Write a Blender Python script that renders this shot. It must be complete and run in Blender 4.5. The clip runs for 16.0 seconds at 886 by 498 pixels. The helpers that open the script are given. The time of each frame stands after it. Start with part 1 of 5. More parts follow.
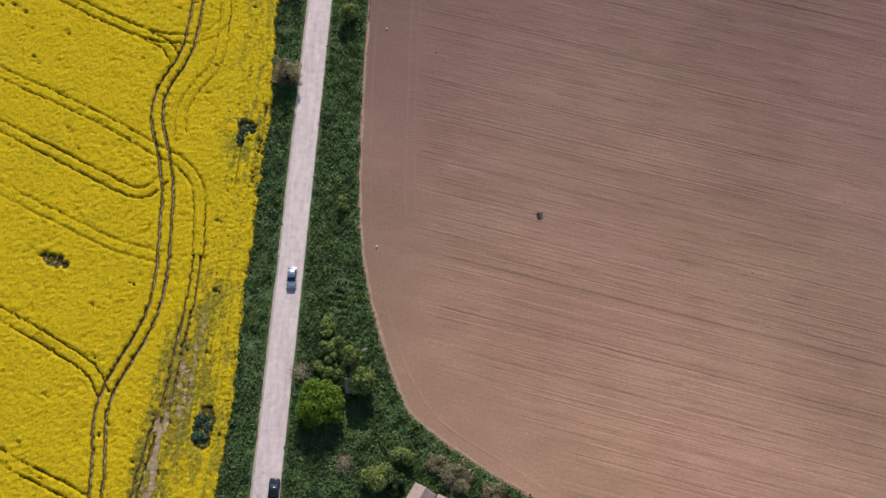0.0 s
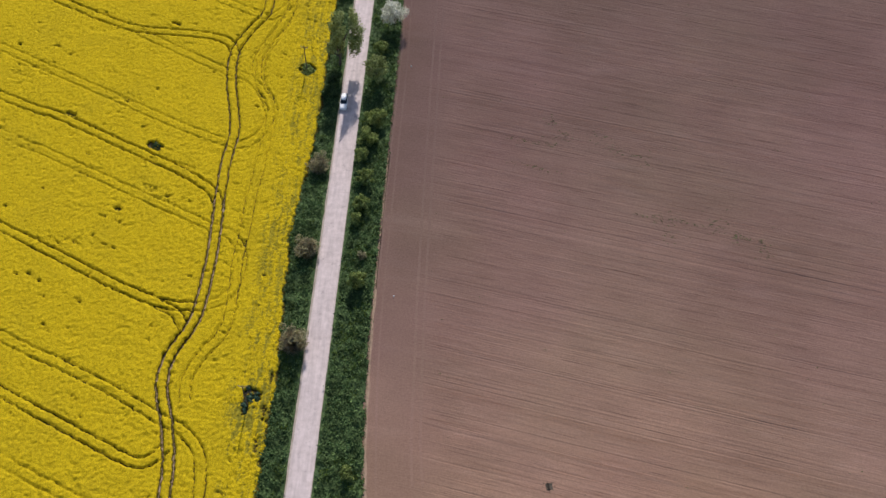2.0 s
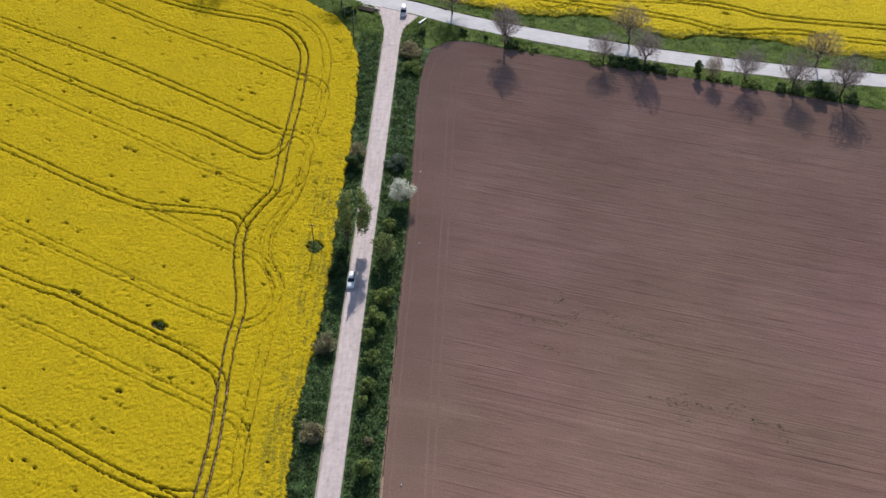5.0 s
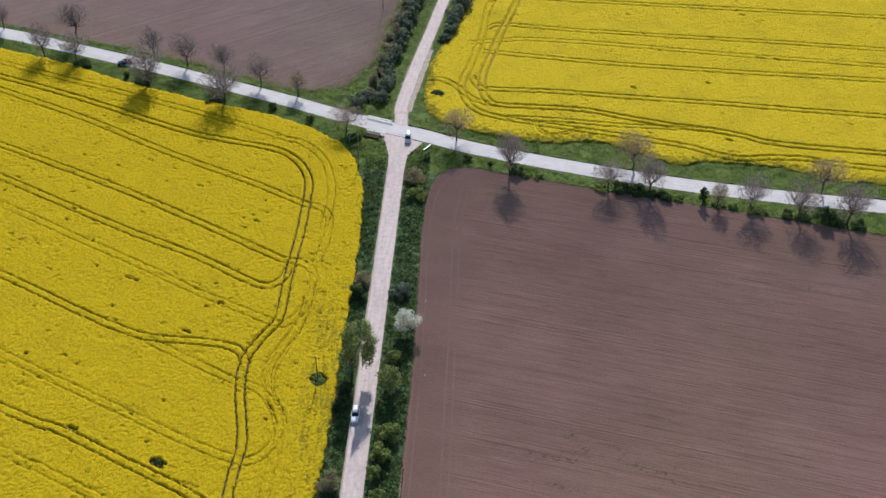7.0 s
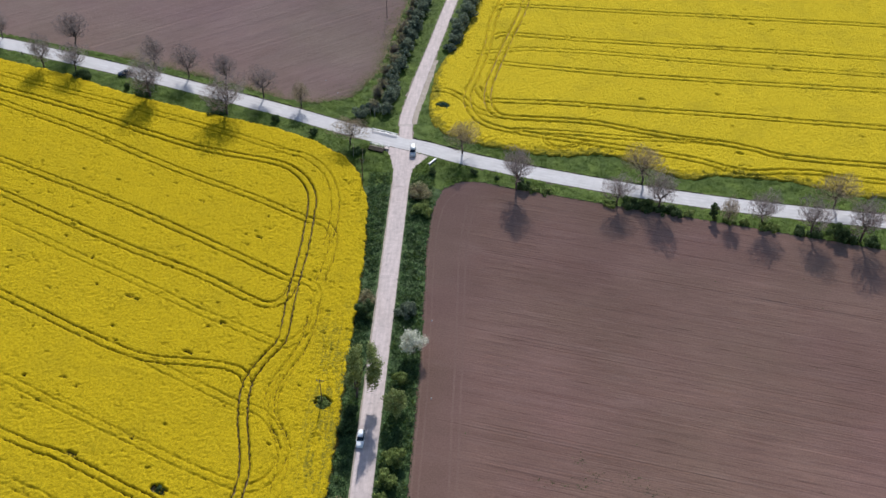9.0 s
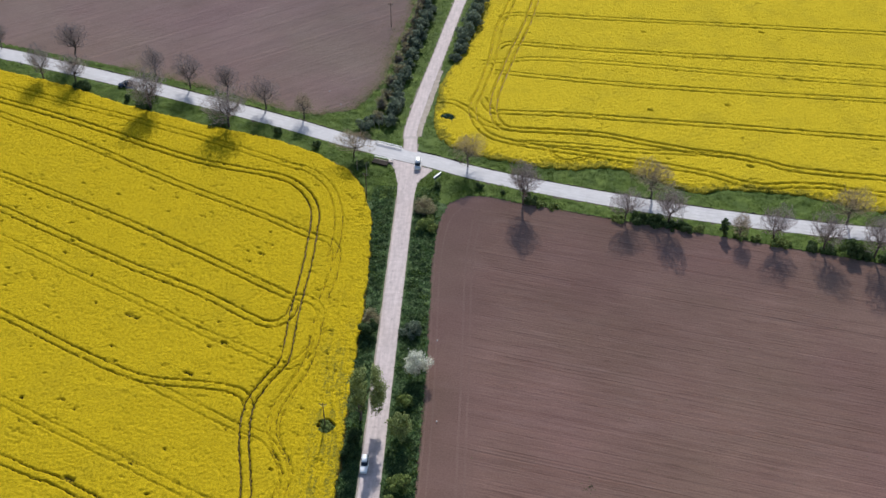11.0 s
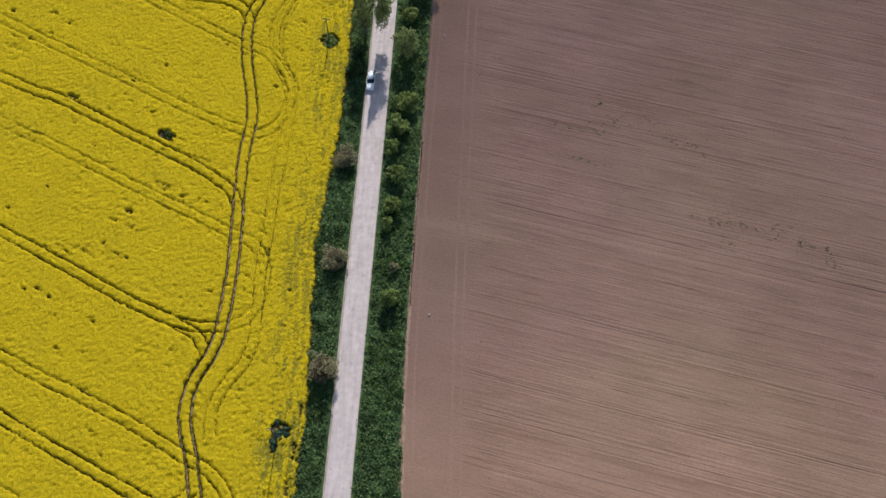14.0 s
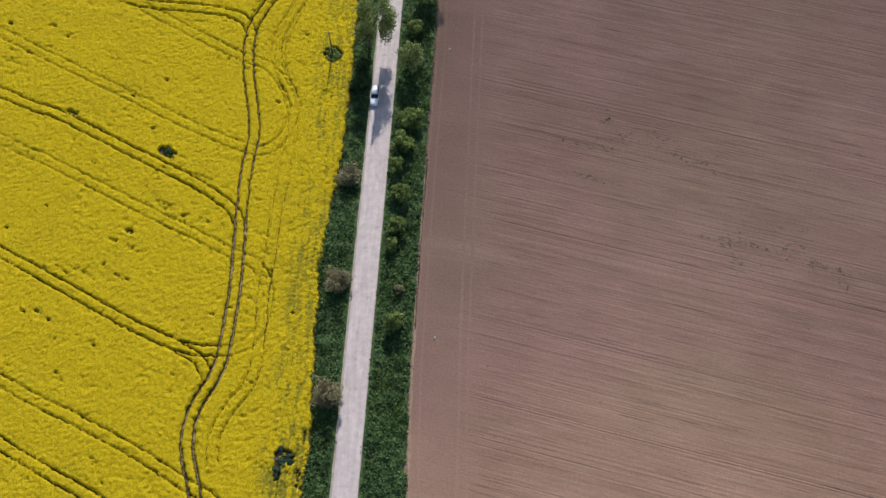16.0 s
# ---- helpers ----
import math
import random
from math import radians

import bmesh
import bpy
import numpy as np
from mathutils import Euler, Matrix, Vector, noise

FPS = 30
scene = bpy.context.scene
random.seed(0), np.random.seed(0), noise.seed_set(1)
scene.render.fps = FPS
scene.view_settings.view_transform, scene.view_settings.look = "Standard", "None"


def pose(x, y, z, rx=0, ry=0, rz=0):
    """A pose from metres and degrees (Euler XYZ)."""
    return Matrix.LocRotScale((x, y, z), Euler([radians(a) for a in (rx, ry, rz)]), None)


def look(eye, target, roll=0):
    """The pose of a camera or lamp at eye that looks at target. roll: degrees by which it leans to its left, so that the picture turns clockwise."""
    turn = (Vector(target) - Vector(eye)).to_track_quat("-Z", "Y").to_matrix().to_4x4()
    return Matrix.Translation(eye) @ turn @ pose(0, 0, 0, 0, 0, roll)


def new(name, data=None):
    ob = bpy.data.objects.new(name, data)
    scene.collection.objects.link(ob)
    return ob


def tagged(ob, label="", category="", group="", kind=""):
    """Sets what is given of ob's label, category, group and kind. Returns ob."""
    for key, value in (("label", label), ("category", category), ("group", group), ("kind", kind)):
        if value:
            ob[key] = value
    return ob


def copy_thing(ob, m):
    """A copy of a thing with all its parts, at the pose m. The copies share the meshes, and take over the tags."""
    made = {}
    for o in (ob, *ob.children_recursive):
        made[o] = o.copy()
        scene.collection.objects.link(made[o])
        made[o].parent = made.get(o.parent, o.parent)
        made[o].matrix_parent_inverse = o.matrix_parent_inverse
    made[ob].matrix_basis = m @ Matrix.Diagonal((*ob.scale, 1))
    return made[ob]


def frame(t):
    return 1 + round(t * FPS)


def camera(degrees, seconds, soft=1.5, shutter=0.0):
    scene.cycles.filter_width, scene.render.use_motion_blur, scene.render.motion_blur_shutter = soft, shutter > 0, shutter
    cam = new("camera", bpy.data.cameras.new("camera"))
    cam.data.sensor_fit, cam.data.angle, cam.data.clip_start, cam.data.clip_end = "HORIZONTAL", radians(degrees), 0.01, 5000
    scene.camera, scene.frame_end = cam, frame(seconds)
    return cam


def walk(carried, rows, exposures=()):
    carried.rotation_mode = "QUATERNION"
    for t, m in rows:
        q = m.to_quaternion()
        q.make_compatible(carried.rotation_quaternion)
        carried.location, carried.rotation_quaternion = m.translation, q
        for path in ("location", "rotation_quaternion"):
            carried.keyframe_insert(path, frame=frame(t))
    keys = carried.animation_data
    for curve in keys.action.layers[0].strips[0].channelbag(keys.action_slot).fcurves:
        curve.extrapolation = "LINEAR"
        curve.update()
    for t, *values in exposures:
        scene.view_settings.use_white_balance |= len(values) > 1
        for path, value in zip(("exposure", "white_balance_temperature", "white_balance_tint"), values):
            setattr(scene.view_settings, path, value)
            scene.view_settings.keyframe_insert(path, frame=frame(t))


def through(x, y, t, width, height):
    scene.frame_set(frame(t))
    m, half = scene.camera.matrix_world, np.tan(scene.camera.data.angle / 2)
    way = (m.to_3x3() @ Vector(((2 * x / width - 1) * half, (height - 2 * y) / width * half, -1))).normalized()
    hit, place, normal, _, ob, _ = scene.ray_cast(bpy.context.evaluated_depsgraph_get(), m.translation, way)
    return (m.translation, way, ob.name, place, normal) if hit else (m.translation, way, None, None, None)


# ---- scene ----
cam = camera(44.09, 16.0)
PATH = [
    (0, pose(28.99, 2.28, 183.51, 22.388, -0.599, 2.863)),
    (0.5, pose(28.89, 3.34, 183.53, 25.541, -0.485, 2.840)),
    (0.7, pose(28.87, 3.70, 183.54, 27.375, -0.452, 2.853)),
    (1, pose(28.81, 4.21, 183.58, 30.358, -0.414, 2.882)),
    (1.2, pose(28.77, 4.53, 183.63, 32.315, -0.389, 2.891)),
    (1.5, pose(28.71, 5.02, 183.72, 34.782, -0.358, 2.900)),
    (1.7, pose(28.66, 5.37, 183.80, 35.320, -0.342, 2.906)),
    (2, pose(28.57, 5.94, 183.92, 35.368, -0.316, 2.907)),
    (2.5, pose(28.35, 7.08, 184.13, 35.581, -0.223, 2.847)),
    (3, pose(28.10, 8.41, 184.34, 36.123, -0.214, 2.900)),
    (3.5, pose(27.83, 9.76, 184.57, 37.648, -0.188, 2.903)),
    (4, pose(27.55, 11.06, 184.82, 39.444, -0.156, 2.883)),
    (4.5, pose(27.21, 12.41, 185.04, 41.249, -0.197, 2.934)),
    (5, pose(26.83, 13.81, 185.21, 43.091, -0.200, 2.955)),
    (6.2, pose(25.58, 17.68, 186.00, 47.220, -0.214, 2.901)),
    (6.8, pose(24.95, 19.65, 186.35, 48.627, -0.216, 2.869)),
    (7.5, pose(24.24, 22.05, 186.67, 48.719, -0.210, 2.847)),
    (8, pose(23.78, 23.84, 186.75, 48.656, -0.234, 2.874)),
    (8.5, pose(23.40, 25.61, 186.81, 48.610, -0.227, 2.894)),
    (9, pose(23.09, 27.38, 186.85, 48.565, -0.185, 2.900)),
    (9.5, pose(22.88, 29.15, 186.90, 48.519, -0.144, 2.937)),
    (10, pose(22.74, 30.95, 186.94, 48.470, -0.110, 2.972)),
    (12.1, pose(22.28, 38.62, 187.31, 48.257, 0.111, 3.180)),
    (12.3, pose(22.24, 39.34, 187.36, 47.913, 0.128, 3.201)),
    (12.4, pose(22.22, 39.68, 187.38, 47.356, 0.147, 3.201)),
    (12.5, pose(22.22, 40.01, 187.37, 46.524, 0.174, 3.199)),
    (12.7, pose(22.21, 40.59, 187.38, 44.174, 0.207, 3.223)),
    (13, pose(22.21, 41.46, 187.42, 39.792, 0.253, 3.242)),
    (13.2, pose(22.17, 42.08, 187.45, 36.919, 0.288, 3.229)),
    (13.5, pose(22.09, 43.06, 187.51, 32.465, 0.331, 3.204)),
    (13.7, pose(22.01, 43.81, 187.56, 29.526, 0.340, 3.207)),
    (14, pose(21.88, 45.00, 187.64, 26.394, 0.351, 3.223)),
    (14.2, pose(21.79, 45.82, 187.68, 25.627, 0.376, 3.227)),
    (14.5, pose(21.66, 47.10, 187.74, 25.547, 0.420, 3.230)),
    (15, pose(21.47, 49.25, 187.83, 25.460, 0.445, 3.238)),
    (15.5, pose(21.29, 51.41, 187.89, 25.377, 0.509, 3.259)),
    (16, pose(21.15, 53.56, 187.93, 25.320, 0.564, 3.286)),
]
# the clip's white balance drifts a little cooler and greener
walk(cam, PATH, [(0.0, 0.01, 6560, 14.0), (3.0, 0.01, 6450, 13.0), (5.0, 0.03, 6350, 11.5), (7.5, 0.06, 6220, 10.0), (12.5, 0.05, 6200, 8.6), (13.5, -0.03, 6260, 7.6), (16.0, -0.03, 6260, 7.6)])

# ---- world, sun ----
SUN_ELEV, SUN_AZ = radians(35), radians(1.5)
world = bpy.data.worlds.new("sky")
scene.world = world
world.use_nodes = True
sky = world.node_tree.nodes.new("ShaderNodeTexSky")
sky.sky_type, sky.sun_disc = "NISHITA", False
sky.sun_elevation, sky.sun_rotation = SUN_ELEV, SUN_AZ
world.node_tree.links.new(sky.outputs[0], world.node_tree.nodes["Background"].inputs[0])
world.node_tree.nodes["Background"].inputs[1].default_value = 0.115
sun_data = bpy.data.lights.new("sun", "SUN")
sun_data.energy, sun_data.angle, sun_data.color = 4.6, radians(0.55), (1.0, 0.955, 0.89)
sun = new("sun", sun_data)
sun.matrix_world = look((600 * math.sin(SUN_AZ) * math.cos(SUN_ELEV), 600 * math.cos(SUN_AZ) * math.cos(SUN_ELEV),
                         600 * math.sin(SUN_ELEV)), (0, 0, 0))

# ---- helpers ----
rng = np.random.default_rng(7)


def mesh_np(name, verts, faces, smooth=False):
    """A mesh from arrays of vertices and of faces that all have the same number of corners."""
    verts, faces = np.asarray(verts, np.float32), np.asarray(faces, np.int32)
    me = bpy.data.meshes.new(name)
    n, k = faces.shape
    me.vertices.add(len(verts))
    me.vertices.foreach_set("co", verts.ravel())
    me.loops.add(n * k)
    me.loops.foreach_set("vertex_index", faces.ravel())
    me.polygons.add(n)
    me.polygons.foreach_set("loop_start", np.arange(0, n * k, k, dtype=np.int32))
    me.polygons.foreach_set("loop_total", np.full(n, k, np.int32))
    if smooth:
        me.polygons.foreach_set("use_smooth", np.ones(n, bool))
    me.update(calc_edges=True)
    return me


def thing(name, label, category, group="", kind="", at=(0, 0, 0), turn=0):
    """An Empty at the base of a thing, which its parts hang under."""
    ob = new(name)
    ob.empty_display_size = 0.3
    ob.matrix_basis = pose(*at, 0, 0, turn)
    return tagged(ob, label, category, group, kind)


def part(name, data, material, parent, label=""):
    """A bmesh or mesh as one object under a thing or a part."""
    if isinstance(data, bmesh.types.BMesh):
        me = bpy.data.meshes.new(name)
        data.to_mesh(me)
        data.free()
    else:
        me = data
    if material is not None and not me.materials:
        me.materials.append(material)
    ob = new(name, me)
    ob.parent = parent
    return tagged(ob, label)


def solid(name, me, material, label, category, kind="", group=""):
    ob = new(name, me)
    me.materials.append(material)
    return tagged(ob, label, category, group, kind)


def box(bm, size, at=(0, 0, 0), rot=(0, 0, 0), bevel=0.0):
    m = pose(*at, *rot) @ Matrix.Diagonal((*size, 1))
    made = bmesh.ops.create_cube(bm, size=1, matrix=m)["verts"]
    if bevel:
        edges = list({e for v in made for e in v.link_edges})
        bmesh.ops.bevel(bm, geom=edges, offset=bevel, segments=2, affect="EDGES")
    return bm


def tube(bm, a, b, r1, r2, seg=8):
    a, b = Vector(a), Vector(b)
    d = b - a
    m = Matrix.Translation((a + b) / 2) @ d.to_track_quat("Z", "Y").to_matrix().to_4x4()
    bmesh.ops.create_cone(bm, cap_ends=True, segments=seg, radius1=r1, radius2=r2, depth=d.length, matrix=m)
    return bm


def spline(points, step=0.3):
    """A smooth line through a few control points, sampled at even steps."""
    p = np.array(points, float)
    p = np.vstack([2 * p[0] - p[1], p, 2 * p[-1] - p[-2]])
    out = []
    for i in range(1, len(p) - 2):
        p0, p1, p2, p3 = p[i - 1:i + 3]
        n = max(2, int(np.hypot(*(p2 - p1)) / step))
        t = np.linspace(0, 1, n, endpoint=False)[:, None]
        out.append(0.5 * (2 * p1 + (p2 - p0) * t + (2 * p0 - 5 * p1 + 4 * p2 - p3) * t ** 2
                          + (3 * p1 - p0 - 3 * p2 + p3) * t ** 3))
    return np.vstack(out + [p[-2:-1]])


def normals(line):
    d = np.gradient(line, axis=0)
    d /= np.hypot(d[:, 0], d[:, 1])[:, None] + 1e-9
    return np.c_[-d[:, 1], d[:, 0]]


def vnoise(x, y, size, seed):
    """Smooth noise from -1 to 1 with features of that size in metres."""
    g = np.random.default_rng(seed).uniform(-1, 1, (256, 256))
    u, v = x / size + 1000, y / size + 1000
    i, j = np.floor(u).astype(int), np.floor(v).astype(int)
    a, b = u - i, v - j
    a, b = a * a * (3 - 2 * a), b * b * (3 - 2 * b)
    i0, i1, j0, j1 = i % 256, (i + 1) % 256, j % 256, (j + 1) % 256
    return (g[i0, j0] * (1 - a) + g[i1, j0] * a) * (1 - b) + (g[i0, j1] * (1 - a) + g[i1, j1] * a) * b


def inside(x, y, poly):
    hit = np.zeros(np.shape(x), bool)
    for (x0, y0), (x1, y1) in zip(poly, np.roll(poly, -1, 0)):
        if y0 != y1:
            hit ^= ((y0 > y) != (y1 > y)) & (x < (x1 - x0) * (y - y0) / (y1 - y0) + x0)
    return hit


def grid_mesh(name, xs, ys, z, keep, smooth=True, jitter=0.0, values=None):
    """A height field on a grid; keep says which cells stay; jitter shakes the grid so that its rim is uneven; values are kept with the points."""
    nx, ny = len(xs), len(ys)
    X, Y = np.meshgrid(xs, ys, indexing="ij")
    if jitter:
        shake = np.random.default_rng(nx).uniform(-jitter, jitter, (2, nx, ny))
        shake = shake * ((np.abs(X) > 3.4) & ((np.abs(X) > 10) | (Y < 262)))
        X, Y = X + shake[0], Y + shake[1]
    idx = np.arange(nx * ny).reshape(nx, ny)
    f = np.stack([idx[:-1, :-1], idx[1:, :-1], idx[1:, 1:], idx[:-1, 1:]], -1)[keep]
    used, inv = np.unique(f, return_inverse=True)
    v = np.stack([X, Y, z], -1).reshape(-1, 3)[used]
    me_ = mesh_np(name, v, inv.reshape(-1, 4), smooth)
    for key, value in (values or {}).items():
        me_.attributes.new(key, "FLOAT", "POINT").data.foreach_set("value", value.ravel()[used].astype(np.float32))
    return me_


def ribbon(name, line, half, z, wobble=0.0, seed=1, cols=3):
    """A flat band along a line; z may be a number or one height per column."""
    n = normals(line)
    u = np.linspace(-1, 1, cols)
    w = half * (1 + wobble * np.c_[vnoise(line[:, 0], line[:, 1], 2.3, seed), vnoise(line[:, 0], line[:, 1], 2.3, seed + 1)])
    off = np.where(u[None] < 0, u[None] * w[:, :1], u[None] * w[:, 1:])
    v = np.empty((len(line), cols, 3))
    v[..., :2] = line[:, None] + n[:, None] * off[..., None]
    v[..., 2] = z
    idx = np.arange(len(line) * cols).reshape(len(line), cols)
    f = np.stack([idx[:-1, 1:], idx[:-1, :-1], idx[1:, :-1], idx[1:, 1:]], -1).reshape(-1, 4)
    return mesh_np(name, v.reshape(-1, 3), f[:, ::-1], True)


def leaf_quads(points, size, seed, lift=0.3, upright=0.0, slim=0.7, out=None):
    """Small leaf-shaped faces at points, turned at random, more or less to the sky or outwards."""
    r = np.random.default_rng(seed)
    n = len(points)
    s = size * r.uniform(0.6, 1.4, n)[:, None]
    nor = r.normal(size=(n, 3))
    if out is not None:
        nor = nor * 0.45 + out + (0, 0, lift)
    else:
        nor[:, 2] = np.abs(nor[:, 2]) * (1 - upright) + lift
    nor /= np.linalg.norm(nor, axis=1)[:, None]
    a = np.cross(nor, r.normal(size=(n, 3)))
    a /= np.linalg.norm(a, axis=1)[:, None] + 1e-9
    b = np.cross(nor, a)
    p = np.asarray(points)
    bend = nor * s * 0.18
    v = np.stack([p - a * s, p - b * s * slim + bend, p + a * s, p + b * s * slim + bend], 1).reshape(-1, 3)
    return mesh_np("leaves", v, np.arange(4 * n).reshape(n, 4))


def rods(name, a, b, r1, r2, sides=3):
    """Many thin tapered rods from points a to points b in one mesh."""
    a, b = np.asarray(a, float), np.asarray(b, float)
    d = b - a
    d /= np.linalg.norm(d, axis=1)[:, None] + 1e-9
    ref = np.where(np.abs(d[:, 2:3]) < 0.9, np.array([[0, 0, 1.0]]), np.array([[1.0, 0, 0]]))
    u = np.cross(d, ref)
    u /= np.linalg.norm(u, axis=1)[:, None]
    w = np.cross(d, u)
    ang = np.linspace(0, 2 * np.pi, sides, endpoint=False)
    ring = u[:, None] * np.cos(ang)[None, :, None] + w[:, None] * np.sin(ang)[None, :, None]
    lo = a[:, None] + ring * np.asarray(r1).reshape(-1, 1, 1)
    hi = b[:, None] + ring * np.asarray(r2).reshape(-1, 1, 1)
    v = np.concatenate([lo, hi], 1).reshape(-1, 3)
    base = (np.arange(len(a)) * 2 * sides)[:, None]
    k = np.arange(sides)
    f = np.stack([k, (k + 1) % sides, (k + 1) % sides + sides, k + sides], -1)
    return mesh_np(name, v, (base[:, :, None] + f[None]).reshape(-1, 4))


# ---- materials ----
def material(name, rough=0.9, metal=0.0):
    m = bpy.data.materials.new(name)
    m.use_nodes = True
    nt = m.node_tree
    p = nt.nodes["Principled BSDF"]
    p.inputs["Roughness"].default_value, p.inputs["Metallic"].default_value = rough, metal
    p.inputs["Specular IOR Level"].default_value = 0.25
    return m, nt, p


def noise_node(nt, scale, detail=4.0, rough=0.55, stretch=None, turn=0.0, vector=None):
    n = nt.nodes.new("ShaderNodeTexNoise")
    n.inputs["Scale"].default_value, n.inputs["Detail"].default_value, n.inputs["Roughness"].default_value = scale, detail, rough
    if vector is None:
        vector = nt.nodes.new("ShaderNodeNewGeometry").outputs["Position"]
    if stretch:
        mp = nt.nodes.new("ShaderNodeMapping")
        mp.vector_type = "TEXTURE"
        mp.inputs["Rotation"].default_value[2] = turn
        mp.inputs["Scale"].default_value = stretch
        nt.links.new(vector, mp.inputs["Vector"])
        vector = mp.outputs[0]
    nt.links.new(vector, n.inputs["Vector"])
    return n.outputs["Fac"]


def ramp(nt, fac, stops):
    r = nt.nodes.new("ShaderNodeValToRGB")
    e = r.color_ramp.elements
    while len(e) < len(stops):
        e.new(0.5)
    for el, (pos, col) in zip(e, stops):
        el.position = pos
        el.color = (*col, 1) if isinstance(col, tuple) else (col, col, col, 1)
    nt.links.new(fac, r.inputs[0])
    return r.outputs[0]


def mix(nt, fac, a, b, blend="MIX"):
    n = nt.nodes.new("ShaderNodeMix")
    n.data_type, n.blend_type = "RGBA", blend
    for sock, val in ((n.inputs[0], fac), (n.inputs[6], a), (n.inputs[7], b)):
        if isinstance(val, (int, float)):
            sock.default_value = val
        elif isinstance(val, tuple):
            sock.default_value = (*val, 1)
        else:
            nt.links.new(val, sock)
    return n.outputs[2]


def math_node(nt, op, a, b=0.0):
    n = nt.nodes.new("ShaderNodeMath")
    n.operation = op
    for sock, val in ((n.inputs[0], a), (n.inputs[1], b)):
        if isinstance(val, (int, float)):
            sock.default_value = val
        else:
            nt.links.new(val, sock)
    return n.outputs[0]


def bump(nt, p, height, strength, distance):
    b = nt.nodes.new("ShaderNodeBump")
    b.inputs["Strength"].default_value, b.inputs["Distance"].default_value = strength, distance
    nt.links.new(height, b.inputs["Height"])
    nt.links.new(b.outputs[0], p.inputs["Normal"])


def plain(name, c1, c2, scale=2.0, fine=14.0, rough=0.85, metal=0.0, relief=0.02):
    """A surface of two tones at two scales."""
    m, nt, p = material(name, rough, metal)
    big = ramp(nt, noise_node(nt, scale), [(0.3, c1), (0.7, c2)])
    grain = ramp(nt, noise_node(nt, fine, 5), [(0.25, 0.78), (0.75, 1.0)])
    nt.links.new(mix(nt, 1.0, big, grain, "MULTIPLY"), p.inputs["Base Color"])
    bump(nt, p, noise_node(nt, fine, 5), 0.5, relief)
    return m


def foliage(name, dark, light, rough=0.7, through=0.25, patch_scale=0.7, patch_tones=(0.75, 1.0)):
    """Leaves: each leaf its own tone, some light shining through."""
    m, nt, p = material(name, rough)
    p.inputs["Specular IOR Level"].default_value = 0.12
    geo = nt.nodes.new("ShaderNodeNewGeometry")
    tone = ramp(nt, geo.outputs["Random Per Island"], [(0.0, dark), (1.0, light)])
    patch = ramp(nt, noise_node(nt, patch_scale, 4), [(0.35, patch_tones[0]), (0.68, patch_tones[1])])
    col = mix(nt, 1.0, tone, patch, "MULTIPLY")
    nt.links.new(col, p.inputs["Base Color"])
    tr = nt.nodes.new("ShaderNodeBsdfTranslucent")
    nt.links.new(col, tr.inputs[0])
    ms = nt.nodes.new("ShaderNodeMixShader")
    ms.inputs[0].default_value = through
    nt.links.new(p.outputs[0], ms.inputs[1])
    nt.links.new(tr.outputs[0], ms.inputs[2])
    nt.links.new(ms.outputs[0], nt.nodes["Material Output"].inputs[0])
    return m


